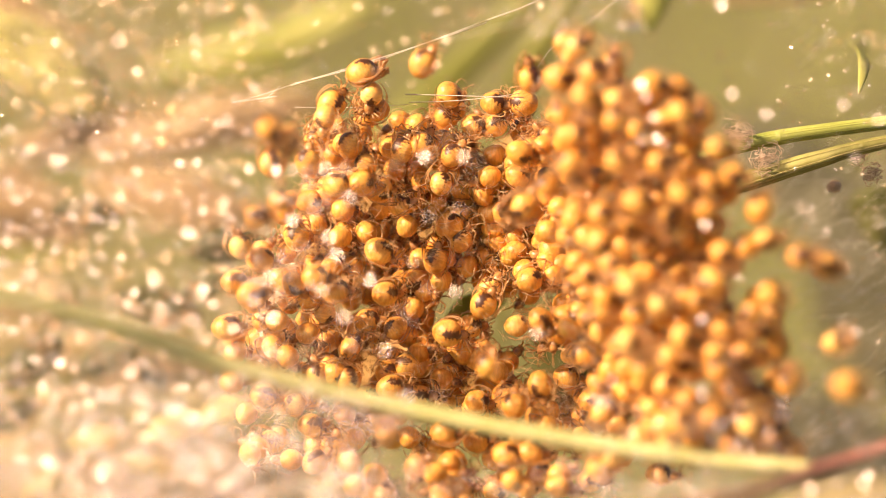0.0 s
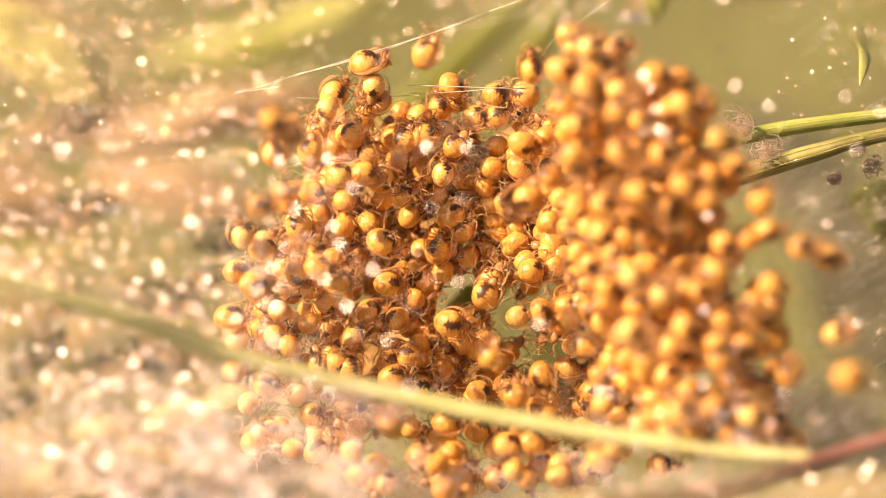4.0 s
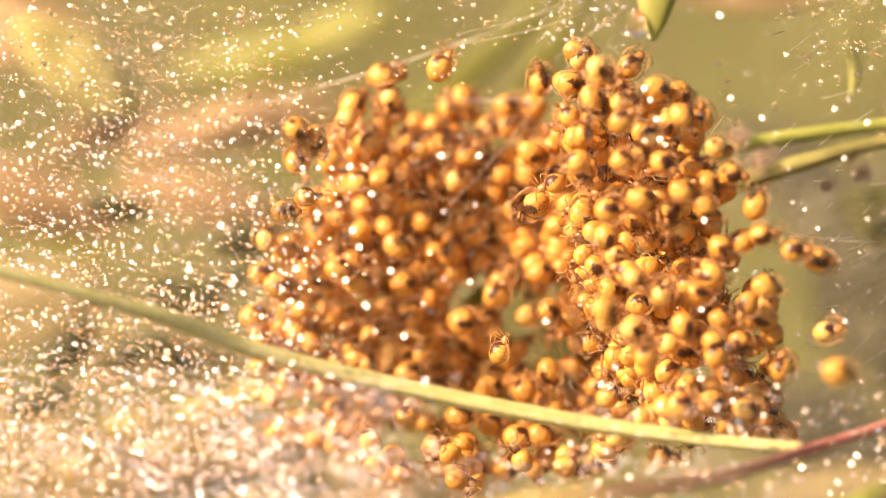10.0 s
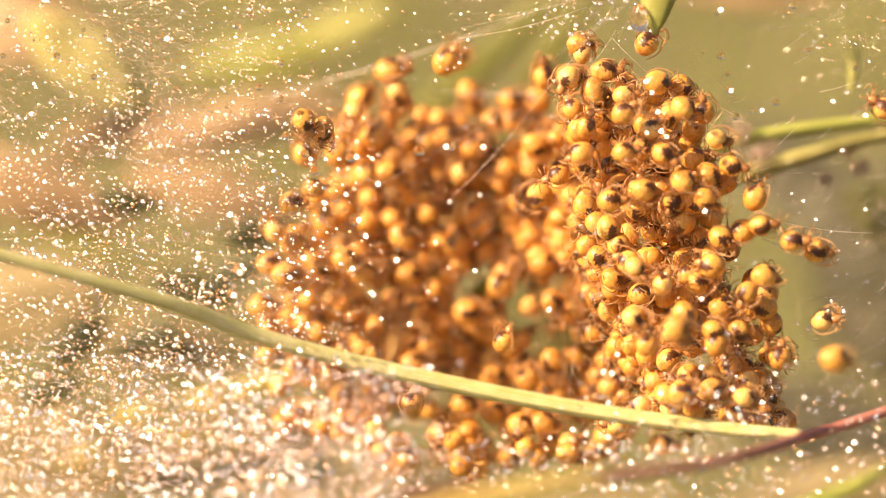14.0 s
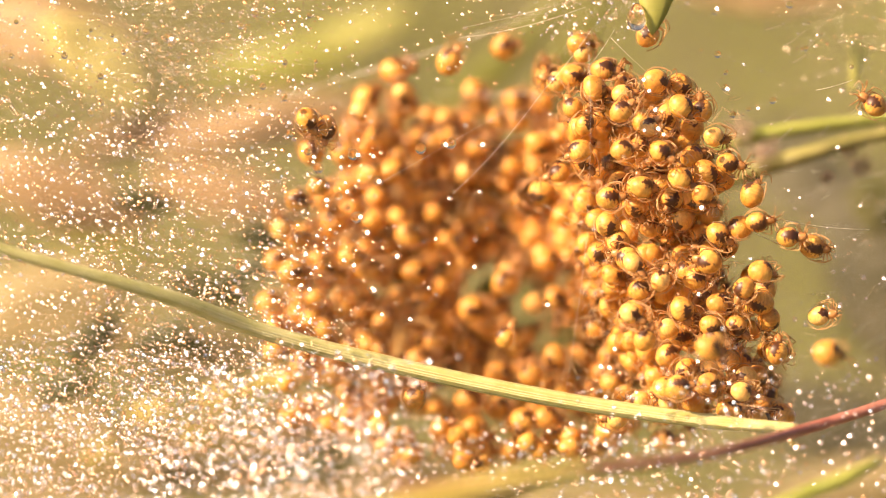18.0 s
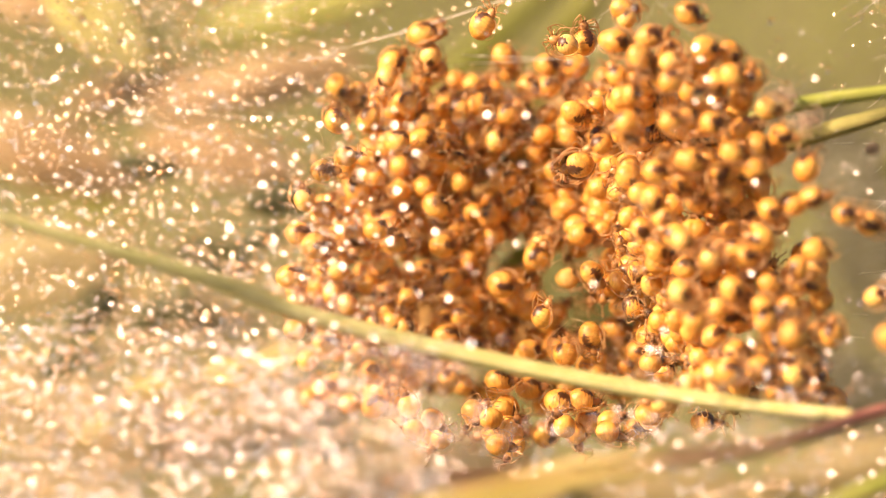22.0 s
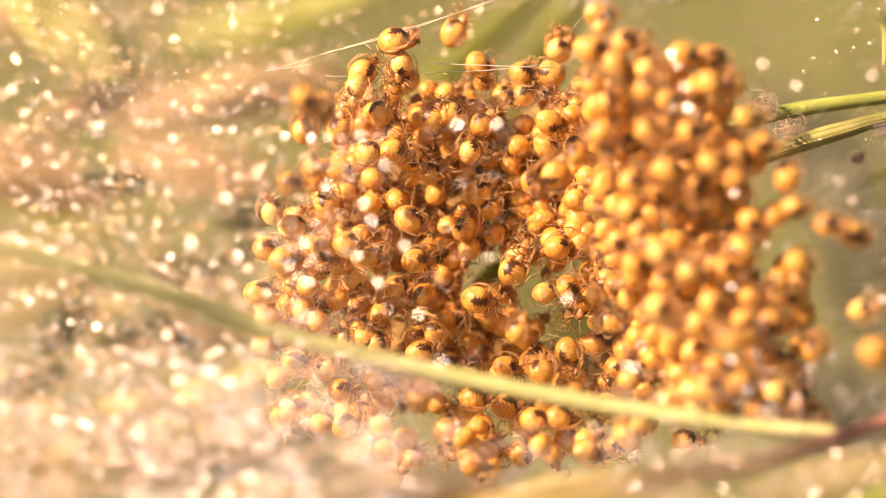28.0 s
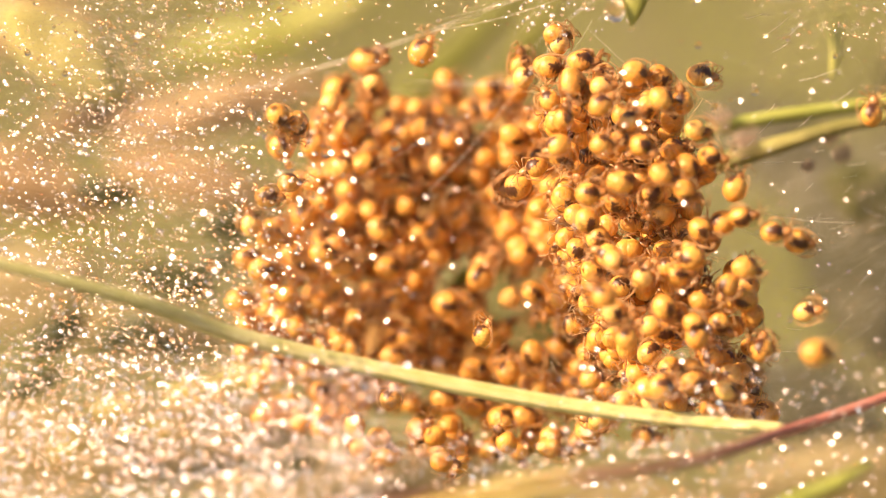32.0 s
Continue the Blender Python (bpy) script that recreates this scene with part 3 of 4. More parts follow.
def crowd():
    """The depth of the huddle, seen only as a blur of round bodies and legs between the nearer spiderlings."""
    rng = random.Random(91)
    model = spiderling(1, 1.0, 2)
    pieces = [(o.matrix_basis.copy(), o.data, SKINS[0] if o.name.startswith("abdomen") else HEAD if o.name.startswith("head") else LEG) for o in model.children_recursive if o.type == "MESH"]
    for o in list(model.children_recursive):
        bpy.data.objects.remove(o)
    bpy.data.objects.remove(model)
    groups = {}
    for n in range(640 + len(DEEP)):
        if n >= 640:
            x, y, z = DEEP[n - 640][:3]
        elif n >= 600:
            x, y, z = rng.uniform(-2, 4.5), rng.uniform(0.2, 5.5), rng.uniform(8.6, 10.5)
        elif n >= 510:
            x, y = rng.uniform(3.0, 11.0), rng.uniform(-8.3, 7.0)
            z = 8.0 - 1.3 * (x - 3.0) + rng.uniform(0.0, 2.5)
            if x > 8.5 + 0.9 * max(0.0, 8 - y) ** 0.7 or in_hollow(x, y, 1.5):
                continue
        elif n >= 440:
            x, y, z = rng.uniform(-6, 4), rng.uniform(-5, 4), rng.uniform(9, 11)
            if in_hollow(x, y, 1.1):
                continue
        elif n < 290:
            x, y = rng.uniform(-10.5, 8), rng.uniform(-8.8, 7.8)
            if x < -10.5 + 0.42 * max(0.0, y + 3) or in_hollow(x, y):
                continue
            z = 12.0 + rng.uniform(-2.0, 1.5) - 0.6 * max(0.0, x - 3) - 0.04 * x * x * (x < 0)
        else:
            x, y = rng.uniform(5.0, 14.5), rng.uniform(-8.0, 8.0)
            if x > 9.0 + 0.9 * max(0.0, 8 - y) ** 0.7 or x < 5.0 + 0.3 * max(0.0, 2 - y):
                continue
            z = rng.uniform(-3.6, 1.0)
        m = spider_pose(x, y, z, rng.uniform(0, 360), rng)
        for k, (local, data, mat) in enumerate(pieces):
            if k % 2 and mat is LEG:
                continue
            verts, faces = groups.setdefault(mat.name, ([], [], mat))[:2]
            base = len(verts)
            verts += [m @ local @ v.co for v in data.vertices]
            faces += [tuple(base + i for i in f.vertices) for f in data.polygons]
    root = thing("spiderling_crowd", "blurred crowd of orange spiderlings deep in the nest", "spider")
    root["kind"] = "stuff"
    for name, (verts, faces, mat) in groups.items():
        part("bodies" if "abdomen" in name else "heads" if "head" in name else "limbs", mesh_from("crowd", verts, faces, mat), root)["kind"] = "stuff"


crowd()


# ---- Plants
def stem(name, knots, radii, mat, label, category="stem", ribs=0.05, nodes=(), steps=10, ridges=0, ridge_mat=None):
    """A plant stem through knots of the nest frame, with thicker joints."""
    root = thing(name, label, category)
    pts = curve_points([at(*k) for k in knots], steps)
    n = len(pts)
    rr = []
    for k in range(n):
        u = k / (n - 1) * (len(radii) - 1)
        i = min(int(u), len(radii) - 2)
        rr.append((radii[i] + (radii[i + 1] - radii[i]) * (u - i)) * MM * (1 + 0.05 * noise.noise(pts[k] * 900)))
    verts, faces = [], []
    tube(verts, faces, pts, rr, 26, ribs)
    part("shaft", mesh_from("shaft", verts, faces, mat), root)
    # lengthwise ridges, each a fine cord let into the shaft
    for k in range(ridges):
        a, line = 2 * math.pi * (k + 0.25 * math.sin(k * 2.4)) / ridges, []
        for i, p in enumerate(pts):
            along = (pts[min(i + 1, n - 1)] - pts[max(i - 1, 0)]).normalized()
            side = along.cross(way(0, 0, -1)).normalized()
            line.append(p + (side * math.cos(a) + side.cross(along) * math.sin(a)) * rr[i] * (0.97 + 0.02 * noise.noise(p * 700 + Vector((k, 0, 0)))))
        verts, faces = [], []
        tube(verts, faces, line, [r * (0.075 + 0.03 * math.sin(k * 5.1)) for r in rr], 6)
        part("ridge", mesh_from("ridge", verts, faces, ridge_mat), root)
    for u in nodes:
        k = int(u * (n - 1))
        bm = bmesh.new()
        bmesh.ops.create_icosphere(bm, subdivisions=2, radius=rr[k] * 1.12)
        bmesh.ops.translate(bm, verts=bm.verts, vec=pts[k])
        part("joint", mesh_of("joint", bm, mat), root)
    return root


def far(u, v, z):
    """A point z deep that shows behind the place (u, v) of the nest's front."""
    k = (z + 158) / 152
    return (u * k, v * k, z)


def blade(name, knots, width, mat, label, category="grass", fold=0.25):
    root = thing(name, label, category)
    pts = curve_points([at(*k) for k in knots], 8)
    verts, faces = [], []
    n = len(pts)
    for k, p in enumerate(pts):
        u = k / (n - 1)
        along = (pts[min(k + 1, n - 1)] - pts[max(k - 1, 0)]).normalized()
        side = along.cross(way(0, 0, -1)).normalized()
        out = side.cross(along)
        w = width * MM * max(0.06, (1 - u ** 3)) * (0.55 + 0.45 * min(1, 4 * u + 0.3)) * 0.5
        wob = 1 + 0.06 * noise.noise(p * 300)
        for s, h in ((-1, 0), (-0.5, -fold * 0.6), (0, -fold), (0.5, -fold * 0.6), (1, 0)):
            verts.append(p + side * (s * w * wob) - out * (h * w))
    for k in range(n - 1):
        for j in range(4):
            a = k * 5 + j
            faces.append((a, a + 1, a + 6, a + 5))
    me = mesh_from("leaf_blade", verts, faces, mat)
    ob = part("leaf_blade", me, root)
    ob.modifiers.new("thickness", "SOLIDIFY").thickness = width * MM * 0.03
    v2, f2 = [], []
    tube(v2, f2, [p + (way(0, 0, 1) * width * MM * fold * 0.5) for p in pts], [width * MM * 0.05 * (1.05 - k / n) for k in range(n)], 6)
    part("midrib", mesh_from("midrib", v2, f2, mat), root)
    return root


stem("plant_stem", [(-28.65, 1.97, -15), (-20.29, -0.53, -13), (-14.57, -2.23, -11), (-10.0, -3.98, -8.8), (-3.91, -5.6, -7.6), (4.15, -7.25, -7.8), (11.05, -8.23, -8.4), (15.35, -8.53, -9.5)],
     [0.20, 0.26, 0.33, 0.37, 0.39, 0.38, 0.34, 0.22], STEM, "slender ribbed yellow-green plant stem lying across the nest", ribs=0.05, ridges=17, ridge_mat=STEM_RIDGE)
stem("red_stem", [(27, -5.0, -6), (19.4, -7.5, -8.5), (15.4, -8.6, -10.5), (13.0, -8.95, -15), (9.9, -9.25, -21), (4, -9.6, -26), (-3, -10.1, -30)],
     [0.24, 0.24, 0.26, 0.24, 0.22, 0.20, 0.14], STEM_RED, "dark red plant stem joining the green stem beside the nest", nodes=(0.34,))
stem("straw", [(-14, -13.4, -36), (-7, -11.6, -36), (-3.0, -10.6, -35), (1.6, -9.5, -34), (5, -9.0, -33)], [0.3, 0.38, 0.44, 0.38, 0.15], STEM_YELLOW, "yellow stem close in front of the nest", nodes=(0.5,))
stem("green_stem", [(10.6, -12.6, -21), (13.0, -11.6, -20.5), (14.9, -10.9, -20), (16.7, -10.2, -20), (18.2, -9.5, -19)], [0.10, 0.24, 0.34, 0.34, 0.14], STEM_GREEN, "green stem low beside the nest", nodes=(0.6,))
stem("grass_stalk", [(32, 8.4, 8), (21.1, 7.1, 8), (14.8, 6.2, 8), (10.5, 4.8, 9.5), (4, 2, 13)], [0.30, 0.30, 0.34, 0.22, 0.2], STALK, "ribbed green grass stalk behind the nest", ribs=0.12, nodes=(0.45,), ridges=9, ridge_mat=STEM_GREEN)
stem("grass_stalk", [(32, 8.2, 6.6), (20.9, 6.1, 6.6), (17.7, 5.3, 7), (14.7, 4.4, 8), (9, 2.6, 12)], [0.24, 0.28, 0.36, 0.42, 0.3], SHEATH, "ribbed green grass stalk with a brown sheath behind the nest", ribs=0.2, nodes=(0.3,), ridges=11, ridge_mat=SHEATH_RIDGE)

blade("wild_grass", [far(-9, 0, 70), far(-2.3, 6.6, 58), far(1.0, 9.8, 52), far(4.4, 13.2, 50), far(10, 19, 50)], 2.2, MEADOW_LEAF, "olive grass leaf behind the nest, out of focus")
blade("wild_grass", [far(1.5, 2, 60), far(3.0, 8.1, 50), far(4.6, 11.0, 46), far(7, 15.5, 44)], 2.0, MEADOW_LEAF, "narrow olive grass leaf behind the nest, out of focus")
blade("wild_grass", [(9.5, 19, -6), (8.95, 14.4, -6.8), (8.75, 12.4, -7.6), (8.55, 10.4, -7.8)], 2.6, BLADE_PALE, "green leaf tip hanging over the nest, wet with dew")
blade("wild_grass", [(24, 13.6, 40), (21.8, 11.8, 24), (20.3, 10.2, 10), (19.65, 8.5, 7)], 1.0, BLADE_PALE, "yellow-green grass leaf tip hanging beside the nest")


def withered_leaf(u, v, z, length, width, turn, mat, label, name="withered_leaf"):
    """A crumpled broad leaf with a midrib."""
    root = thing(name, label, "leaf")
    c = at(*far(u, v, z))
    rng = random.Random(int(u * 31 + v * 17 + 900))
    ax = way(math.cos(radians(turn)), math.sin(radians(turn)), rng.uniform(-0.3, 0.3))
    ay = ax.cross(way(rng.uniform(-0.25, 0.25), rng.uniform(-0.25, 0.25), -1)).normalized()
    az = ax.cross(ay)
    verts, faces = [], []
    n, k = 22, 12
    for i in range(n + 1):
        s = i / n
        w = width * (math.sin(math.pi * min(1, s * 0.96 + 0.03)) ** 0.7) * (1 + 0.12 * noise.noise(Vector((s * 7, u, v))))
        for j in range(k + 1):
            q = j / k * 2 - 1
            h = 0.12 * width * abs(q) + 0.09 * width * noise.noise(Vector((s * 4 + u, q * 2.5, v))) + 0.2 * length * (s - 0.5) ** 2
            verts.append(c + (ax * ((s - 0.5) * length) + ay * (q * w * 0.5) + az * h) * MM)
    for i in range(n):
        for j in range(k):
            a = i * (k + 1) + j
            faces.append((a, a + 1, a + k + 2, a + k + 1))
    ob = part("leaf_blade", mesh_from("leaf_blade", verts, faces, mat), root)
    ob.modifiers.new("thickness", "SOLIDIFY").thickness = 0.0002
    v2, f2 = [], []
    tube(v2, f2, [verts[i * (k + 1) + k // 2] for i in range(n + 1)], [0.02 * width * MM * (1.1 - i / n) for i in range(n + 1)], 6)
    part("midrib", mesh_from("midrib", v2, f2, mat), root)


for u, v, z, ln, wd, turn in [(-21, 3.0, 54, 13, 5, -20), (-11, 6.6, 60, 16, 3.6, 14), (-12.5, 3.2, 64, 12, 4, -14), 
                              (-17, 6.2, 70, 10, 3, 20), (-21.5, 11.2, 62, 13, 5, -12), (13.5, 13.2, 60, 12, 3, -4)]:
    withered_leaf(u, v, z, ln, wd, turn, DRY, "pinkish-brown withered leaf out of focus behind the web")
for u, v, z, ln, wd, turn in [(-22, -2.0, 50, 13, 6, 12), (-15, -4.2, 60, 13, 4, -8), (-21, -9, 44, 16, 6, -20), (-12.5, -9.5, 48, 18, 5.5, 4), (-4, -12, 42, 18, 6, 8), (-23, -13, 40, 16, 6, 0), (7, -13, 46, 18, 5, -4), (18, -11.6, 50, 16, 5, 8), (22.2, 8.5, 66, 10, 4, 75)]:
    withered_leaf(u, v, z, ln, wd, turn, KHAKI, "khaki-brown withered leaf out of focus behind the web")
# Added backing: gives the gaps between the spiderlings their brown tone.
for u, v, z, ln, wd, turn in [(-3.0, 1.5, 24, 10, 6, 10), (-2, -4.2, 22, 11, 5, -15), (4, 4, 24, 9, 6, 30)]:
    withered_leaf(u, v, z, ln, wd, turn, GAP_BROWN, "curled brown leaf added behind the nest to back its gaps")
for u, v, z, ln, wd, turn in [(-10.5, 9.6, 70, 12, 3.0, 8), (-6.5, 11.2, 64, 9, 2.0, 20), (-19, 1.0, 66, 9, 2.2, -15)]:
    withered_leaf(u, v, z, ln, wd, turn, BLADE_PALE, "pale yellow-green leaf out of focus behind the web", "pale_leaf")
withered_leaf(-18.4, 9.3, 34, 9.5, 4.2, -38, PETAL, "broad pale yellow leaf out of focus behind the web", "yellow_leaf")
# Dark leaves added as a stand-in for the shady meadow on the right.
for u, v, z, ln, wd, turn in [(19, -1.5, 90, 18, 9, -70), (17, -8, 80, 14, 7, -20), (22, 3, 96, 14, 8, 20), (16, 4, 104, 16, 8, -40)]:
    withered_leaf(u, v, z, ln, wd, turn, MEADOW_SHADE, "dull grey-green leaf standing in for shady meadow far behind the nest", "dull_leaf")
# Dark leaves added where only shaded gaps show: the shade is their colour.
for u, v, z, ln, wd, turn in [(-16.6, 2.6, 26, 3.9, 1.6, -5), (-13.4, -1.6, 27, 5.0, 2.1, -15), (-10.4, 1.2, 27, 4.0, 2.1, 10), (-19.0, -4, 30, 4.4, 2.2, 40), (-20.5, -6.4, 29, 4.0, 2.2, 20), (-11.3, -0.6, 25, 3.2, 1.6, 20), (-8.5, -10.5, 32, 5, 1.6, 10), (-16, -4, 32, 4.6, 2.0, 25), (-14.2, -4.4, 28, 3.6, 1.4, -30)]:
    withered_leaf(u, v, z, ln, wd, turn, GAP_SHADE, "dark leaf standing in for a shaded gap behind the web", "shaded_leaf")
for u, v, z, ln, wd, turn in [(-16.5, -7.6, 30, 3.6, 1.2, 14), (-13.8, -8.8, 28, 3.0, 1.1, -10), (-18.6, -9.6, 32, 3.4, 1.2, 30), (-10.5, -6.2, 24, 2.8, 1.3, 20), (-12.6, -6.9, 24, 3.2, 1.5, 10), (0.9, -1.65, 15, 3.2, 1.6, 20)]:
    withered_leaf(u, v, z, ln, wd, turn, YELLOWING if u < 0 else BLADE, "small yellowing leaf behind the dewy web", "yellow_leaf")


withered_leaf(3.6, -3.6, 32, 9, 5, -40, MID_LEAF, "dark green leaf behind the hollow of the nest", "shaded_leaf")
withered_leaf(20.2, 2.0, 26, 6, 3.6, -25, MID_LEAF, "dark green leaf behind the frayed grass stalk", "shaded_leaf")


def chaff(u, v, z, size, seed):
    """A woolly tuft of dry fibres curled round a hollow, caught on a stalk."""
    rng = random.Random(seed)
    root = thing("dry_husk", "woolly brown tuft of dry fibres caught on the grass stalk", "husk")
    lean = Euler((rng.uniform(-0.6, 0.6), rng.uniform(-0.6, 0.6), 0)).to_matrix()
    for k in range(150):
        a0, arc, r = rng.uniform(0, 6.28), rng.uniform(0.5, 1.6), size * rng.uniform(0.15, 0.6)
        if k % 2:
            lean = Euler((rng.uniform(-2, 2), rng.uniform(-2, 2), 0)).to_matrix()
        up, tilt = rng.gauss(0, size * 0.16), rng.uniform(-0.4, 0.4)
        pts = []
        for j in range(7):
            a = a0 + arc * j / 6
            rr = r * (1 + 0.25 * noise.noise(Vector((a * 2, k, seed))))
            p = lean @ Vector((rr * math.cos(a), rr * math.sin(a), up + tilt * rr * math.sin(a)))
            pts.append(at(u + p.x, v + p.y, z + p.z))
        verts, faces = [], []
        tube(verts, faces, pts, [0.014 * MM * w for w in (0.5, 0.9, 1.2, 1.3, 1.1, 0.8, 0.3)], 5)
        part("fibre", mesh_from("fibre", verts, faces, CHAFF), root)


for n, (u, v, z, size) in enumerate([(15.1, 5.3, 7.0, 1.35), (13.8, 6.5, 7.2, 1.4), (19.6, 5.6, 7.5, 0.9), (20.4, 4.6, 8, 1.0), (18.6, 4.0, 8.5, 0.6), (17.5, 5.4, 8, 0.5)]):
    chaff(u, v, z, size, 70 + n)


# ---- Webs
def hanging_drop(x, y, z, wide, tall):
    """A large clear water drop hanging beside the wet leaf tip."""
    bm = ball((wide, tall, wide), (0, 0, 0), 3)
    for v in bm.verts:
        v.co.x *= 1 - 0.35 * max(0.0, v.co.y / (tall * MM))
    m = NEST.copy()
    m.translation = at(x, y, z)
    bmesh.ops.transform(bm, matrix=m, verts=bm.verts)
    tagged(new("water_drop", mesh_of("water_drop", bm, CLEAR)), "large clear water drop hanging from the wet green leaf tip", "water drop")


hanging_drop(7.8, 11.25, -7.8, 0.5, 0.7)

# Halfway between sun and lens; dew beads face this way to fit the camera's view.
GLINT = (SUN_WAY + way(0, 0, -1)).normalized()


def drop_shape(around, rise, cap=0.80):
    """A round bead of dew: a front flattened to boost the glint, domed by rise, and a clear round body behind it; its
    front is the local z.
    """
    profile = [(cap * 0.5, 0.52 + rise * 0.75), (cap, 0.52), (cap + 0.05, 0.47), (1.0, -0.05), (0.72, -0.65)]
    verts, faces = [(0, 0, 0.52 + rise)], []
    for r, z in profile:
        verts += [(r * math.cos(2 * math.pi * j / around), r * math.sin(2 * math.pi * j / around), z) for j in range(around)]
    verts.append((0, 0, -0.95))
    last = len(verts) - 1
    faces += [(0, 1 + j, 1 + (j + 1) % around) for j in range(around)]
    for r in range(len(profile) - 1):
        for j in range(around):
            p, q = 1 + r * around + j, 1 + r * around + (j + 1) % around
            faces.append((p, p + around, q + around, q))
    p = 1 + (len(profile) - 1) * around
    faces += [(last, p + (j + 1) % around, p + j) for j in range(around)]
    return verts, faces


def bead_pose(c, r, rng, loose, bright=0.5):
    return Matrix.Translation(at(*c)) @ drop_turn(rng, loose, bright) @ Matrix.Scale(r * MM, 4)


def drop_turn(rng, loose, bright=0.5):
    """Turns a bead's front so that its glint meets the lens; a share of the beads scatters more widely about that way.
    """
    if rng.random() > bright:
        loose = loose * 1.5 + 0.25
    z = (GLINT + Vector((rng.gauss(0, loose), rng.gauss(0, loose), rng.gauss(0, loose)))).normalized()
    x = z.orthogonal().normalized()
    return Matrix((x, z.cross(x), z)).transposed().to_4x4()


RISES = (0.02, 0.04, 0.08, 0.15, 0.30)
BEADS = {m.name: [mesh_from("dew_drop", *drop_shape(14, rise), m) for rise in RISES[:3]] for m in (WATER, COOL_WATER)}
CLEAR_BEAD = mesh_of("dew_drop", ball((1000, 1000, 1000), sub=3), CLEAR)
FINE_BEADS = [([Vector(v) for v in verts], faces) for verts, faces in (drop_shape(7, rise) for rise in RISES)]


def spider_web(label, lines, beads, seed, thick=0.012, loose=0.35, singles=60, silk=SILK, clear=False, dew=WATER, bright=0.5):
    """lines: pairs of ends in the nest frame; beads: (share of lines with dew, beads per mm, least size, largest size)."""
    rng = random.Random(seed)
    root = thing("spider_web", label, "web")
    verts, faces, drops = [], [], []
    for p, q in lines:
        p, q = Vector(p), Vector(q)
        ln = (q - p).length
        sag = Vector((0, -1, 0)) * ln * rng.uniform(0.0, 0.05)
        pts = [p.lerp(q, u) + sag * (4 * u * (1 - u)) for u in (0, 0.2, 0.4, 0.6, 0.8, 1)]
        r = thick * rng.uniform(0.5, 1.3) * MM
        tube(verts, faces, [at(*c) for c in pts], [r] * 6, 3)
        if rng.random() < beads[0]:
            usual = beads[2] + (beads[3] - beads[2]) * rng.random() ** 2.0
            count = int(ln * beads[1] * rng.uniform(0.5, 1.5))
            for k in range(count):
                u = (k + rng.uniform(0.1, 0.9)) / count
                c = p.lerp(q, u) + sag * (4 * u * (1 - u))
                drops.append((c, min(beads[3], usual * rng.choice((0.5, 0.7, 0.7, 1.0, 1.0, 1.6)))))
    part("threads", mesh_from("threads", verts, faces, silk), root, "fine white silk threads")["kind"] = "stuff"
    drops.sort(key=lambda d: -d[1])
    for c, r in drops[:singles]:
        ob = part("dew_drop", CLEAR_BEAD if clear else rng.choice(BEADS[dew.name]), root)
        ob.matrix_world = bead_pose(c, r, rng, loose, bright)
    verts, faces = [], []
    for c, r in drops[singles:]:
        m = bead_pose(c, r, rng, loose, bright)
        b = len(verts)
        shape = FINE_BEADS[0 if rng.random() < 0.12 else min(4, int(5.5 * rng.random() ** 0.6))]
        verts += [m @ v for v in shape[0]]
        faces += [tuple(b + i for i in f) for f in shape[1]]
    if verts:
        part("dew", mesh_from("dew", verts, faces, dew), root, "countless small beads of dew")["kind"] = "stuff"
    return root


def sheet_lines(rng, count, xs, ys, depth, reach, slope):
    """Threads of a loose sheet: depth(x, y) gives the sheet, slope the usual run of its threads in degrees."""
    out = []
    for _ in range(count):
        x, y = rng.uniform(*xs), rng.uniform(*ys)
        a = radians(slope + rng.gauss(0, 20))
        ln = rng.uniform(*reach)
        x2, y2 = x + ln * math.cos(a), y + ln * math.sin(a)
        out.append(((x, y, depth(x, y) + rng.uniform(-1, 1)), (x2, y2, depth(x2, y2) + rng.uniform(-1, 1))))
    return out


_r = random.Random(21)
spider_web("dewy sheet web with glittering drops beside the nest", sheet_lines(_r, 620, (-20, -10.5), (-4.5, 13), lambda x, y: -5.4 - 0.12 * (x + 12), (1.5, 5), -12), (0.95, 1.8, 0.03, 0.075), 31, thick=0.0025, loose=0.12, singles=60, bright=0.15)
spider_web("sheet web with clear round drops beside the nest", sheet_lines(_r, 520, (-28, -15), (-6, 13), lambda x, y: -5.2 + 0.35 * max(0.0, -18 - x), (2, 7), -12), (0.9, 1.6, 0.03, 0.08), 38, thick=0.002, loose=0.17, singles=60, bright=0.15)
spider_web("dense dewy web low in front of the nest", sheet_lines(_r, 900, (-27, -5), (-14, -4.8), lambda x, y: -6.8 + 0.7 * (y + 5) - 0.45 * max(0.0, x + 17), (2, 5), -8), (0.95, 1.6, 0.07, 0.142), 32, dew=COOL_WATER, thick=0.002, loose=0.14, singles=250, bright=0.55)
spider_web("fine dewy web low beside the nest", sheet_lines(_r, 420, (-27, -12), (-13, -4), lambda x, y: -5.5 + 0.2 * (y + 5), (2, 5), -8), (0.95, 1.9, 0.03, 0.075), 54, thick=0.002, loose=0.13, singles=40, bright=0.15)
spider_web("far dewy web behind the nest", sheet_lines(_r, 110, (-27, -15), (4, 13), lambda x, y: 4.0 + 0.3 * (x + 20), (2, 6), -8), (0.9, 1.8, 0.025, 0.08), 33, thick=0.002, loose=0.11, singles=30, bright=0.3)
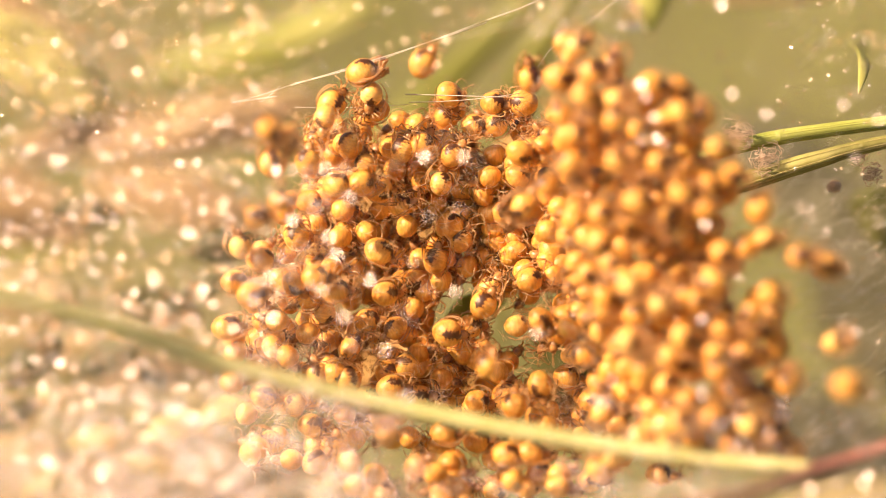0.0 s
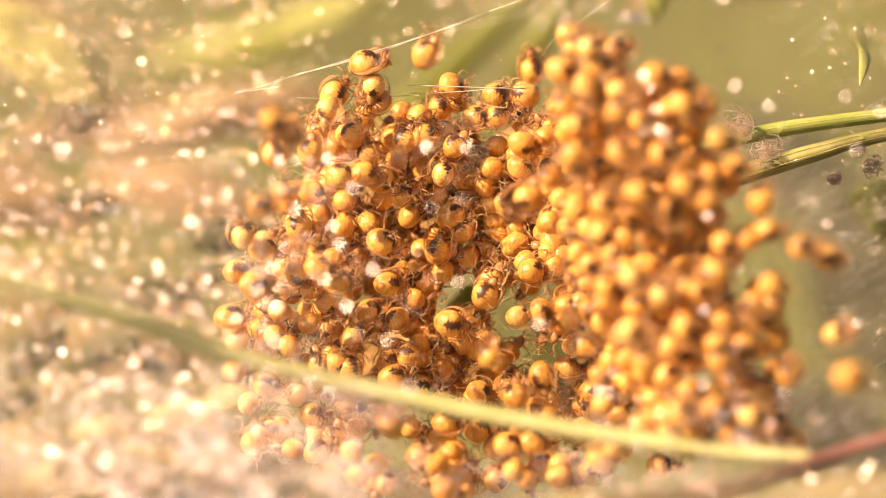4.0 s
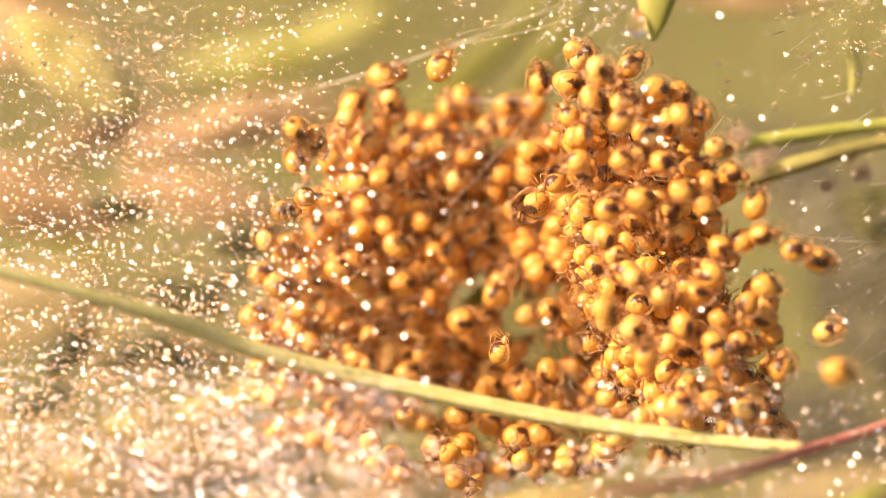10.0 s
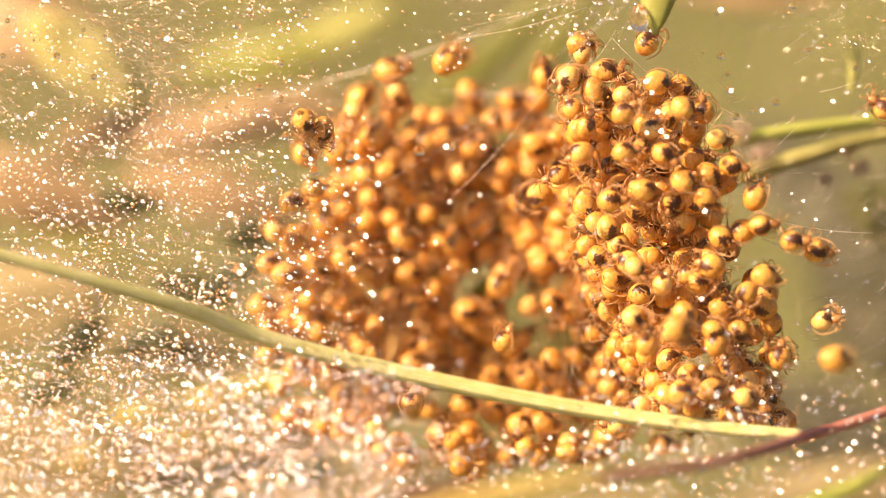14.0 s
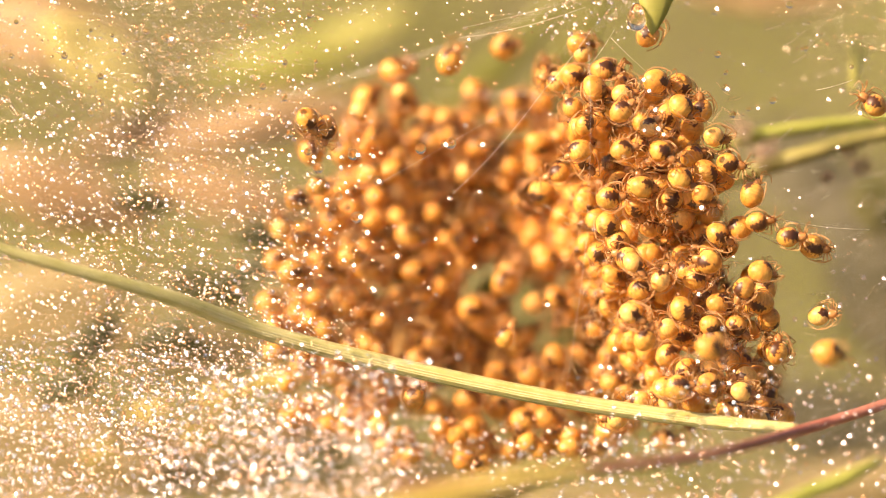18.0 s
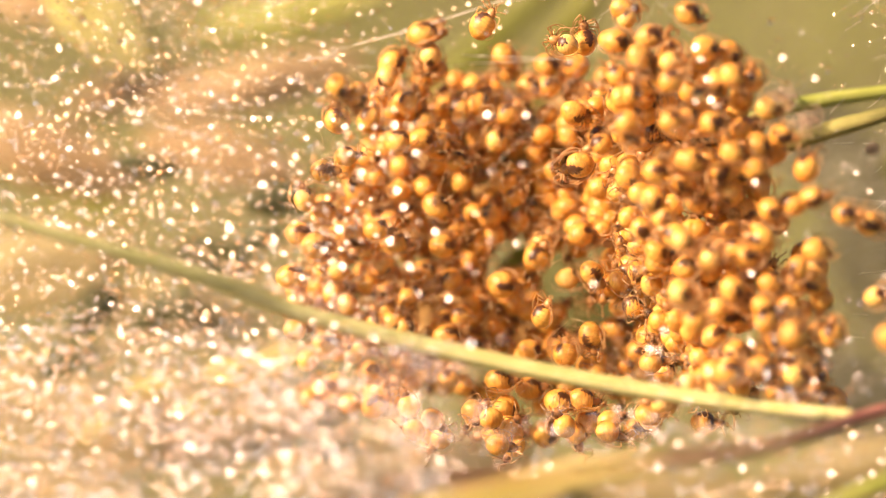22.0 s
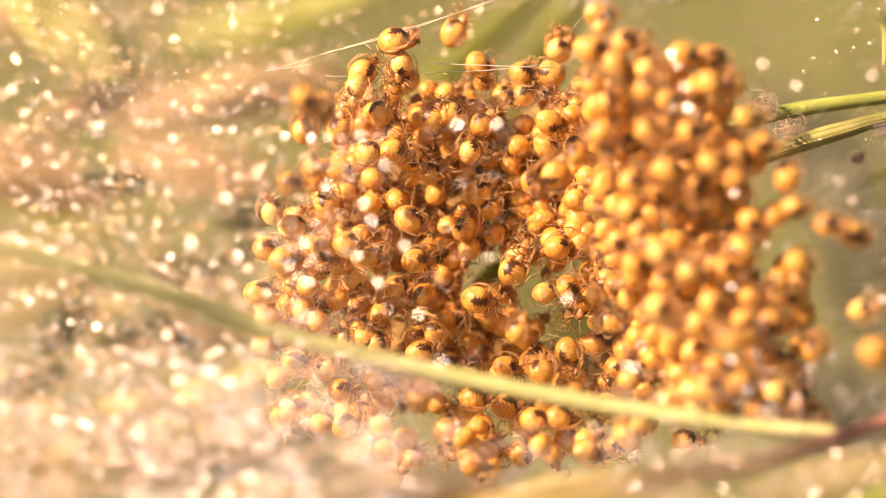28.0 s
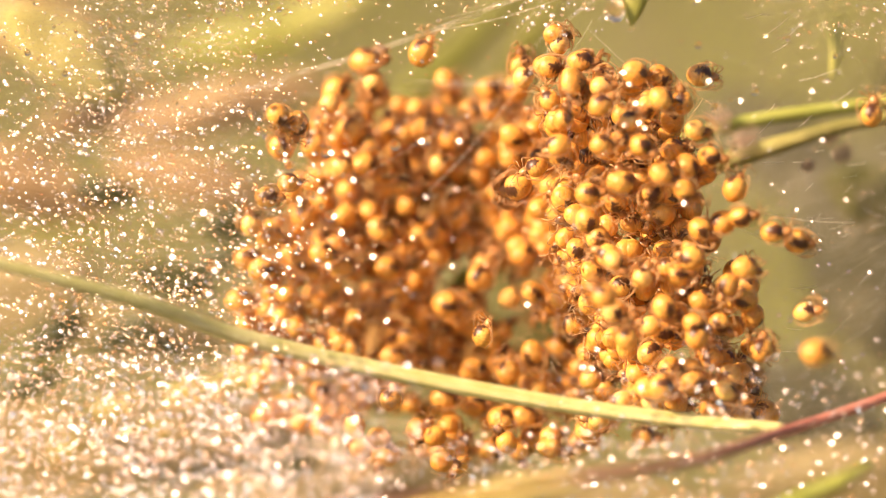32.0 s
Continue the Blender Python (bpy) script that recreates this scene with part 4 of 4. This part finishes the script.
spider_web("far dewy web beside the grass stalks", sheet_lines(_r, 170, (11, 26), (-15, 15), lambda x, y: 4.0 - 0.9 * abs(y) * (y < 0), (2, 6), 25), (0.7, 0.9, 0.04, 0.10), 36, thick=0.003, loose=0.11, singles=40)
spider_web("low dewy web beside the red stem", sheet_lines(_r, 420, (3, 26), (-14, -6), lambda x, y: -11.0, (2, 5), 10), (0.9, 0.8, 0.06, 0.13), 43, dew=COOL_WATER, thick=0.002, loose=0.15, singles=40)
spider_web("high dewy web behind the grass", sheet_lines(_r, 170, (14, 26), (9.5, 15), lambda x, y: -4.0, (1, 4), 10), (0.9, 2.2, 0.03, 0.10), 39, thick=0.002, loose=0.13, singles=10)
spider_web("sparse web of silk strands over the nest", sheet_lines(_r, 30, (-9, 18), (-9, 12), lambda x, y: -10.0, (3, 9), 20), (0.9, 0.5, 0.07, 0.13), 34, dew=COOL_WATER, thick=0.003, loose=0.09, singles=30)
spider_web("thin web edge with dew over the rim of the nest", sheet_lines(_r, 90, (-11.5, -5), (-8, 7), lambda x, y: -9.0, (1, 4), 20), (0.9, 0.8, 0.05, 0.12), 44, thick=0.002, loose=0.10, singles=40)
spider_web("dewy web veiling the plant stem", [((x, y - 0.28 * (x + 15) - 2.4, z), (x2, y2 - 0.28 * (x2 + 15) - 2.4, z2)) for (x, y, z), (x2, y2, z2) in sheet_lines(_r, 200, (-23, -6), (-1.5, 1.5), lambda x, y: -6.4, (1, 3), 0)], (0.95, 1.8, 0.04, 0.10), 45, thick=0.002, loose=0.11, singles=40, bright=0.45)
spider_web("high dewy web behind the nest's top edge", sheet_lines(_r, 85, (-13, 3), (8.5, 13.5), lambda x, y: -5.0, (1.5, 5), 10), (0.9, 1.3, 0.06, 0.12), 46, thick=0.002, loose=0.11, singles=30, bright=0.5)
spider_web("loose web with large bright drops before the dewy sheet", sheet_lines(_r, 520, (-27, -8.5), (-13, 7), lambda x, y: -6.0 + 0.5 * min(0.0, y + 2), (2, 5), -10), (0.9, 1.0, 0.072, 0.138), 47, dew=COOL_WATER, thick=0.002, loose=0.1, singles=300, bright=0.75)
spider_web("loose web with warm glittering drops before the dewy sheet", sheet_lines(_r, 760, (-27, -9), (-9, 13), lambda x, y: -5.6 + 0.4 * min(0.0, y + 2), (2, 5), -10), (0.9, 0.95, 0.068, 0.130), 58, thick=0.002, loose=0.10, singles=40, bright=0.75)
spider_web("thin web hung with clear round drops beside the nest", sheet_lines(_r, 34, (-27, -10), (5, 13), lambda x, y: -6.2, (2, 5), -10), (1.0, 1.1, 0.08, 0.17), 48, thick=0.002, singles=200, clear=True)
spider_web("thin web hung with clear round drops over the grass", sheet_lines(_r, 26, (8, 25), (4, 13), lambda x, y: -6.4, (2, 5), 15), (1.0, 0.7, 0.08, 0.18), 49, thick=0.003, singles=200, clear=True)
spider_web("loose web with large bright drops beside the red stem", sheet_lines(_r, 70, (2, 26), (-13, -6), lambda x, y: -11.0, (2, 5), 10), (0.9, 0.6, 0.10, 0.15), 50, dew=COOL_WATER, thick=0.002, loose=0.07, singles=90, bright=0.8)
spider_web("far dewy web low behind the sheet", sheet_lines(_r, 60, (-27, -18), (-14, -8), lambda x, y: 4.5, (2, 5), -8), (0.9, 2.0, 0.025, 0.06), 51, thick=0.002, loose=0.11, singles=10)
spider_web("silk strand with a few large clear drops", [((-8.4, 5.2, -7.6), (-5.2, 1.0, -7.6)), ((-6.6, 4.6, -7.6), (-1.0, 5.2, -7.6))], (1.0, 0.7, 0.24, 0.38), 52, thick=0.004, singles=8, clear=True)
spider_web("dewy web under the plant stem", sheet_lines(_r, 330, (-8, 12), (-14, -8.6), lambda x, y: -11.5, (2, 4), 0), (0.95, 1.5, 0.06, 0.13), 53, dew=COOL_WATER, thick=0.002, loose=0.13, singles=40, bright=0.7)
spider_web("tufted web with dew above the nest", sheet_lines(_r, 130, (3.0, 8.6), (9.8, 14), lambda x, y: -6.0, (1, 3), 60), (0.9, 1.8, 0.05, 0.14), 35, dew=COOL_WATER, thick=0.003, loose=0.13, singles=60, bright=0.6)
spider_web("scattered bright drops on loose threads over the grass", sheet_lines(_r, 34, (9, 25), (-6, 13), lambda x, y: -7.5, (2, 5), 15), (0.9, 0.45, 0.07, 0.13), 57, dew=COOL_WATER, thick=0.002, loose=0.08, singles=60, bright=0.8)
spider_web("fine dewy web round the hanging grass tip", sheet_lines(_r, 90, (17.5, 27), (8.5, 15), lambda x, y: 5.5, (1, 3), 50), (0.9, 1.6, 0.04, 0.085), 64, thick=0.003, loose=0.12, singles=30)
spider_web("thin web with dull grey drops low beside the clump", sheet_lines(_r, 80, (13.5, 26), (-9, 1), lambda x, y: -5.0, (1.5, 4), 20), (0.9, 0.9, 0.07, 0.14), 65, dew=COOL_WATER, thick=0.003, loose=0.14, singles=60, bright=0.3)
spider_web("dull gauze of fine silk beside the nest", sheet_lines(_r, 700, (11, 27), (-13, 3), lambda x, y: 14.0, (2, 6), 30), (0.35, 0.8, 0.04, 0.09), 55, thick=0.006, loose=0.21, singles=20)


def bright_drops(label, places, z, least, most, seed):
    """A web whose few drops are turned to send the sun's glint into the lens; each hangs on a short strand of its own.
    """
    rng = random.Random(seed)
    root = thing("spider_web", label, "web")
    verts, faces = [], []
    for x, y in places:
        r = rng.uniform(least, most)
        ob = part("dew_drop", BEADS[COOL_WATER.name][0], root)
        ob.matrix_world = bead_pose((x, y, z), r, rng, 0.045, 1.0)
        # Clear body up-left; the bright bead stands in for its spot of focused sunlight.
        if r > (least + most) / 2:
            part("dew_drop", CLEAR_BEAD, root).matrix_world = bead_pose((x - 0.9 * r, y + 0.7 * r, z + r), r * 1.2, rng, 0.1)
        a, ln = rng.uniform(-0.5, 0.9), rng.uniform(0.8, 2.0)
        step = Vector((math.cos(a), math.sin(a), 0)) * ln
        tube(verts, faces, [at(*(Vector((x, y, z)) + step * k)) for k in (-1, 0, 1)], [0.003 * MM] * 3, 3)
    part("threads", mesh_from("threads", verts, faces, SILK), root, "fine white silk threads")["kind"] = "stuff"


bright_drops("thin web with bright drops hung before the hollow of the nest",
             [(-5.54, 4.49), (-6.05, 2.76), (-5.43, 1.54), (-5.1, 0.79), (-8.04, -0.23), (-8.69, -1.14), (-7.86, -1.91), (-8.41, -2.76), (-4.77, -1.97), (-3.06, -3.34), (-5.74, -0.76), (-3.65, -0.35), (-7.03, 2.35), (-4.52, 3.22), (-9.21, -4.44), (-4.85, -1.86), (-6.39, -5.17), (0.42, 4.97), (-1.35, 4.98), (3.49, -2.65)], -10, 0.10, 0.16, 61)
bright_drops("thin web with bright drops hung before the clump",
             [(12.09, 7.64), (13.54, 6.73), (16.89, 7.14), (18.39, 6.49), (17.33, 4.85), (18.38, 2.07), (10.86, 1.98), (8.09, 8.09), (8.66, 6.66), (8.11, 5.68), (9.05, 5.49), (8.35, 7.57), (10.69, -2.16), (8.79, 5.74)], -9.5, 0.09, 0.15, 62)
bright_drops("thin web with bright drops beside the nest and the stems",
             [(-11.49, 1.79), (-13.0, -0.26), (-11.02, -0.9), (-11.31, -1.98), (-14.46, 10.06), (15.28, -9.43), (17.82, -8.89)], -10, 0.14, 0.19, 63)

spider_web("white silk anchor lines along the top edge of the nest",
           [((-10.7, 8.2, 6), (-7.7, 9.1, 6)), ((-7.7, 9.1, 6), (-3.3, 10.3, 6)), ((-3.3, 10.3, 6), (1.6, 12.1, 6)), ((-10.7, 8.2, 6), (-8.6, 8.5, 6.3)), ((-9.4, 8.2, 6), (-8.4, 9.0, 6)), ((1.6, 12.1, 6), (9, 15.5, 5)), ((-7.9, 9.0, 6), (1.6, 12.0, 6.2)),
            ((-7.8, 8.0, 7), (-2.2, 8.1, 7)), ((-2.2, 8.2, 7), (3.2, 8.6, 7)), ((3.0, 8.5, 6), (4.6, 10.6, 5)), ((4.6, 10.6, 5), (8, 13, 3)), ((-2.4, 8.6, 7), (3.4, 8.4, 7))], (0.2, 0.5, 0.03, 0.06), 41, thick=0.022, singles=3, silk=STRONG_SILK)
spider_web("fine silk strands stretched across the clump",
           [((5.55, 6.3, -9.6), (5.36, 0.6, -9.6)), ((5.36, 0.6, -9.6), (4.36, -6.7, -9.6)), ((5.45, 9.3, -9.6), (5.55, 6.3, -9.6)), ((5.4, 1, -9.6), (3.2, 2.2, -9)), ((14.9, 1.5, -6), (19.2, 1.0, -6)), ((15.2, 0.2, -6), (13.6, 0.8, -7)),
            ((16.6, 7.8, -6), (18.4, 8.3, -6)), ((-1.1, 2.7, -8), (3.3, 7.7, -8)), ((-5, 3.0, -8), (1.6, 6.8, -8)), ((3.3, 7.7, -8), (5.6, 10.6, -8)), ((-0.8, 10.4, -6), (5.4, 11.9, -6)), ((-0.6, 10.9, -6), (5.4, 12.4, -6)), ((6.6, 10.4, -6), (9.2, 8.0, -6)), ((6.8, 10.8, -6), (5.2, 8.6, -6))], (0.35, 0.9, 0.03, 0.08), 42, silk=STRONG_SILK, thick=0.010, singles=6)
spider_web("short loose silk strands floating over the grass", sheet_lines(_r, 46, (12.5, 22), (-6, 11), lambda x, y: -5.0 + 1.2 * (x - 14), (0.5, 1.6), 25), (0.1, 0.9, 0.03, 0.08), 56, silk=STRONG_SILK, thick=0.010, singles=2)


def tangle():
    """The loose golden silk and cast skins between the spiderlings: short fine curls."""
    rng = random.Random(8)
    root = thing("silk_tangle", "golden tangle of curled silk and cast skins between the spiderlings", "silk")
    verts, faces = [], []
    for _ in range(2200):
        x, y = rng.uniform(-9.5, 13), rng.uniform(-8.5, 8)
        z = (6 if x < 5 else -4) + rng.uniform(-3.2, 3)
        a, ln, bend = rng.uniform(0, 6.28), rng.uniform(0.25, 0.9), rng.uniform(-1.6, 1.6)
        pts, p = [], Vector((x, y, z))
        for _ in range(5):
            pts.append(at(*p))
            p = p + Vector((math.cos(a), math.sin(a), rng.uniform(-0.5, 0.5))) * (ln / 4)
            a += bend / 4
        r = rng.uniform(0.006, 0.018) * MM
        tube(verts, faces, pts, [r * w for w in (0.6, 1.0, 1.0, 0.9, 0.4)], 4)
    part("curls", mesh_from("curls", verts, faces, GOLD_SILK), root)["kind"] = "stuff"
    root["kind"] = "stuff"


tangle()


# ---- Wandering spiderlings: seconds and a place in the nest frame.
CROSSING = [(0, 5.2, -2.18, 4), (6, 5.19, -2.0, 2), (8, 5.73, -1.88, -4), (9, 5.53, -1.75, -10), (11, 6.6, -2.1, -13), (13, 7.28, -3.25, -14), (14.5, 9.82, -3.44, -14.5), (16.5, 10.27, -4.03, -14.5),
            (17.5, 10.4, -4.3, -14.5), (18.5, 11.2, -4.8, -14.5), (19.5, 11.7, -4.9, -14.5), (21, 12.2, -4.75, -14.2), (23, 11.8, -4.8, -14), (25, 11.34, -4.55, -14), (28, 10.35, -4.27, -14), (30, 8.04, -3.08, -13), (32, 6.97, -2.28, -12)]
EDGE = [(0, 21.6, 5.6, -7), (9, 21.2, 5.9, -7), (11, 20.17, 6.7, -7), (13, 19.7, 6.7, -7), (14.5, 19.6, 7.0, -7), (16.5, 19.4, 7.1, -7), (19, 19.4, 6.8, -7), (25, 19.3, 6.4, -7), (32, 19.94, 6.06, -7)]
CLIMBER = [(0, -0.4, 7.6, 10), (9, -1.0, 7.9, 10), (12.5, -1.0, 9.4, 9), (14, -1.0, 10.3, 8), (16.5, 0.54, 10.52, 7), (18, 1.26, 10.87, 7), (19.5, 2.2, 11.2, 7), (21, 3.05, 12.7, 7), (23, 4.2, 13.9, 7), (32, 6.0, 16.4, 7)]
TOPPER = [(0, 7.21, 9.3, -3), (6, 7.2, 9.5, -4), (12, 7.96, 9.6, -5), (16.5, 8.6, 10.6, -5), (19.5, 8.3, 10.35, -5), (21, 8.2, 10.3, -5), (23, 7.8, 9.6, -5), (24.5, 8.57, 9.18, -5), (28, 10.17, 8.25, -5), (30, 10.5, 8.25, -5), (32, 11.9, 8.15, -5)]
PALE = [(0, 5.47, 10.0, -5), (6, 6.0, 9.33, -6), (9.5, 5.99, 9.25, -7), (11, 5.61, 8.89, -7), (12.5, 4.6, 8.3, -7), (14.5, 4.6, 8.6, -6), (19, 3.7, 8.4, -2), (22, 2.7, 8.8, 1), (24.5, 2.4, 8.7, 1), (28, 3.4, 8.9, 1), (32, 3.59, 8.4, 1)]
WANDERERS = []


def wanderer(n, rows, label, turn):
    ob = tagged(spiderling(n, 0.95), label)
    rng = random.Random(n)
    keyed, heading = [], turn
    for k, (t, x, y, z) in enumerate(rows):
        nx, ny = rows[min(k + 1, len(rows) - 1)][1:3]
        if abs(nx - x) + abs(ny - y) > 0.6:
            goal = math.degrees(math.atan2(ny - y, nx - x))
            step = (goal - heading + 180) % 360 - 180
            heading += max(-60, min(60, step))
        keyed.append((t, spider_pose(x, y, z, heading, random.Random(n), 0.3)))
    WANDERERS.append((ob, keyed, rows))


wanderer(6, CROSSING, "orange spiderling walking over the huddled clump", 0)
wanderer(7, EDGE, "orange spiderling climbing on a thread beside the nest", 170)
wanderer(8, CLIMBER, "orange spiderling climbing a silk thread above the nest", 60)
wanderer(10, TOPPER, "dark-marked spiderling roaming over the top of the clump", 80)
wanderer(9, PALE, "pale round spiderling wandering along the nest's top edge", 100)
_lone = tagged(spiderling(11), "lone orange spiderling hanging on a thread above the nest")
_lone.matrix_world = spider_pose(-1.45, 9.75, 2.0, 60, random.Random(4))


def motions():
    # the wanderers, and the swing of their legs while they walk
    for ob, keyed, rows in WANDERERS:
        walk(ob, keyed)
        legs = [c for c in ob.children if c.name.startswith("leg")]
        for n, leg in enumerate(legs):
            swing, t = [], 0.0
            while t < 32.01:
                now = max((r for r in rows if r[0] <= t), key=lambda r: r[0])
                later = [r for r in rows if r[0] > t]
                going = 0.0
                if later:
                    going = (Vector(later[0][1:]) - Vector(now[1:])).length / (later[0][0] - now[0])
                angle = min(1.0, going * 2) * 11 * (1 if (round(t * 2) + n) % 2 else -1)
                swing.append((t, pose(0, 0, 0, 0, 0, angle)))
                t += 0.5
            walk(leg, swing)
    # the small shuffles of some in the huddle
    rng = random.Random(77)
    for ob in SHUFFLERS:
        m = ob.matrix_world.copy()
        rows, t = [], 0.0
        while t < 32.5:
            rows.append((min(t, 32.0), m @ pose(rng.gauss(0, 0.05) * MM, rng.gauss(0, 0.05) * MM, 0, rng.gauss(0, 2), rng.gauss(0, 2), rng.gauss(0, 5))))
            t += rng.choice((2.0, 4.0))
        if rows[-1][0] < 32.0:
            rows.append((32.0, rows[-1][1]))
        walk(ob, rows)


motions()
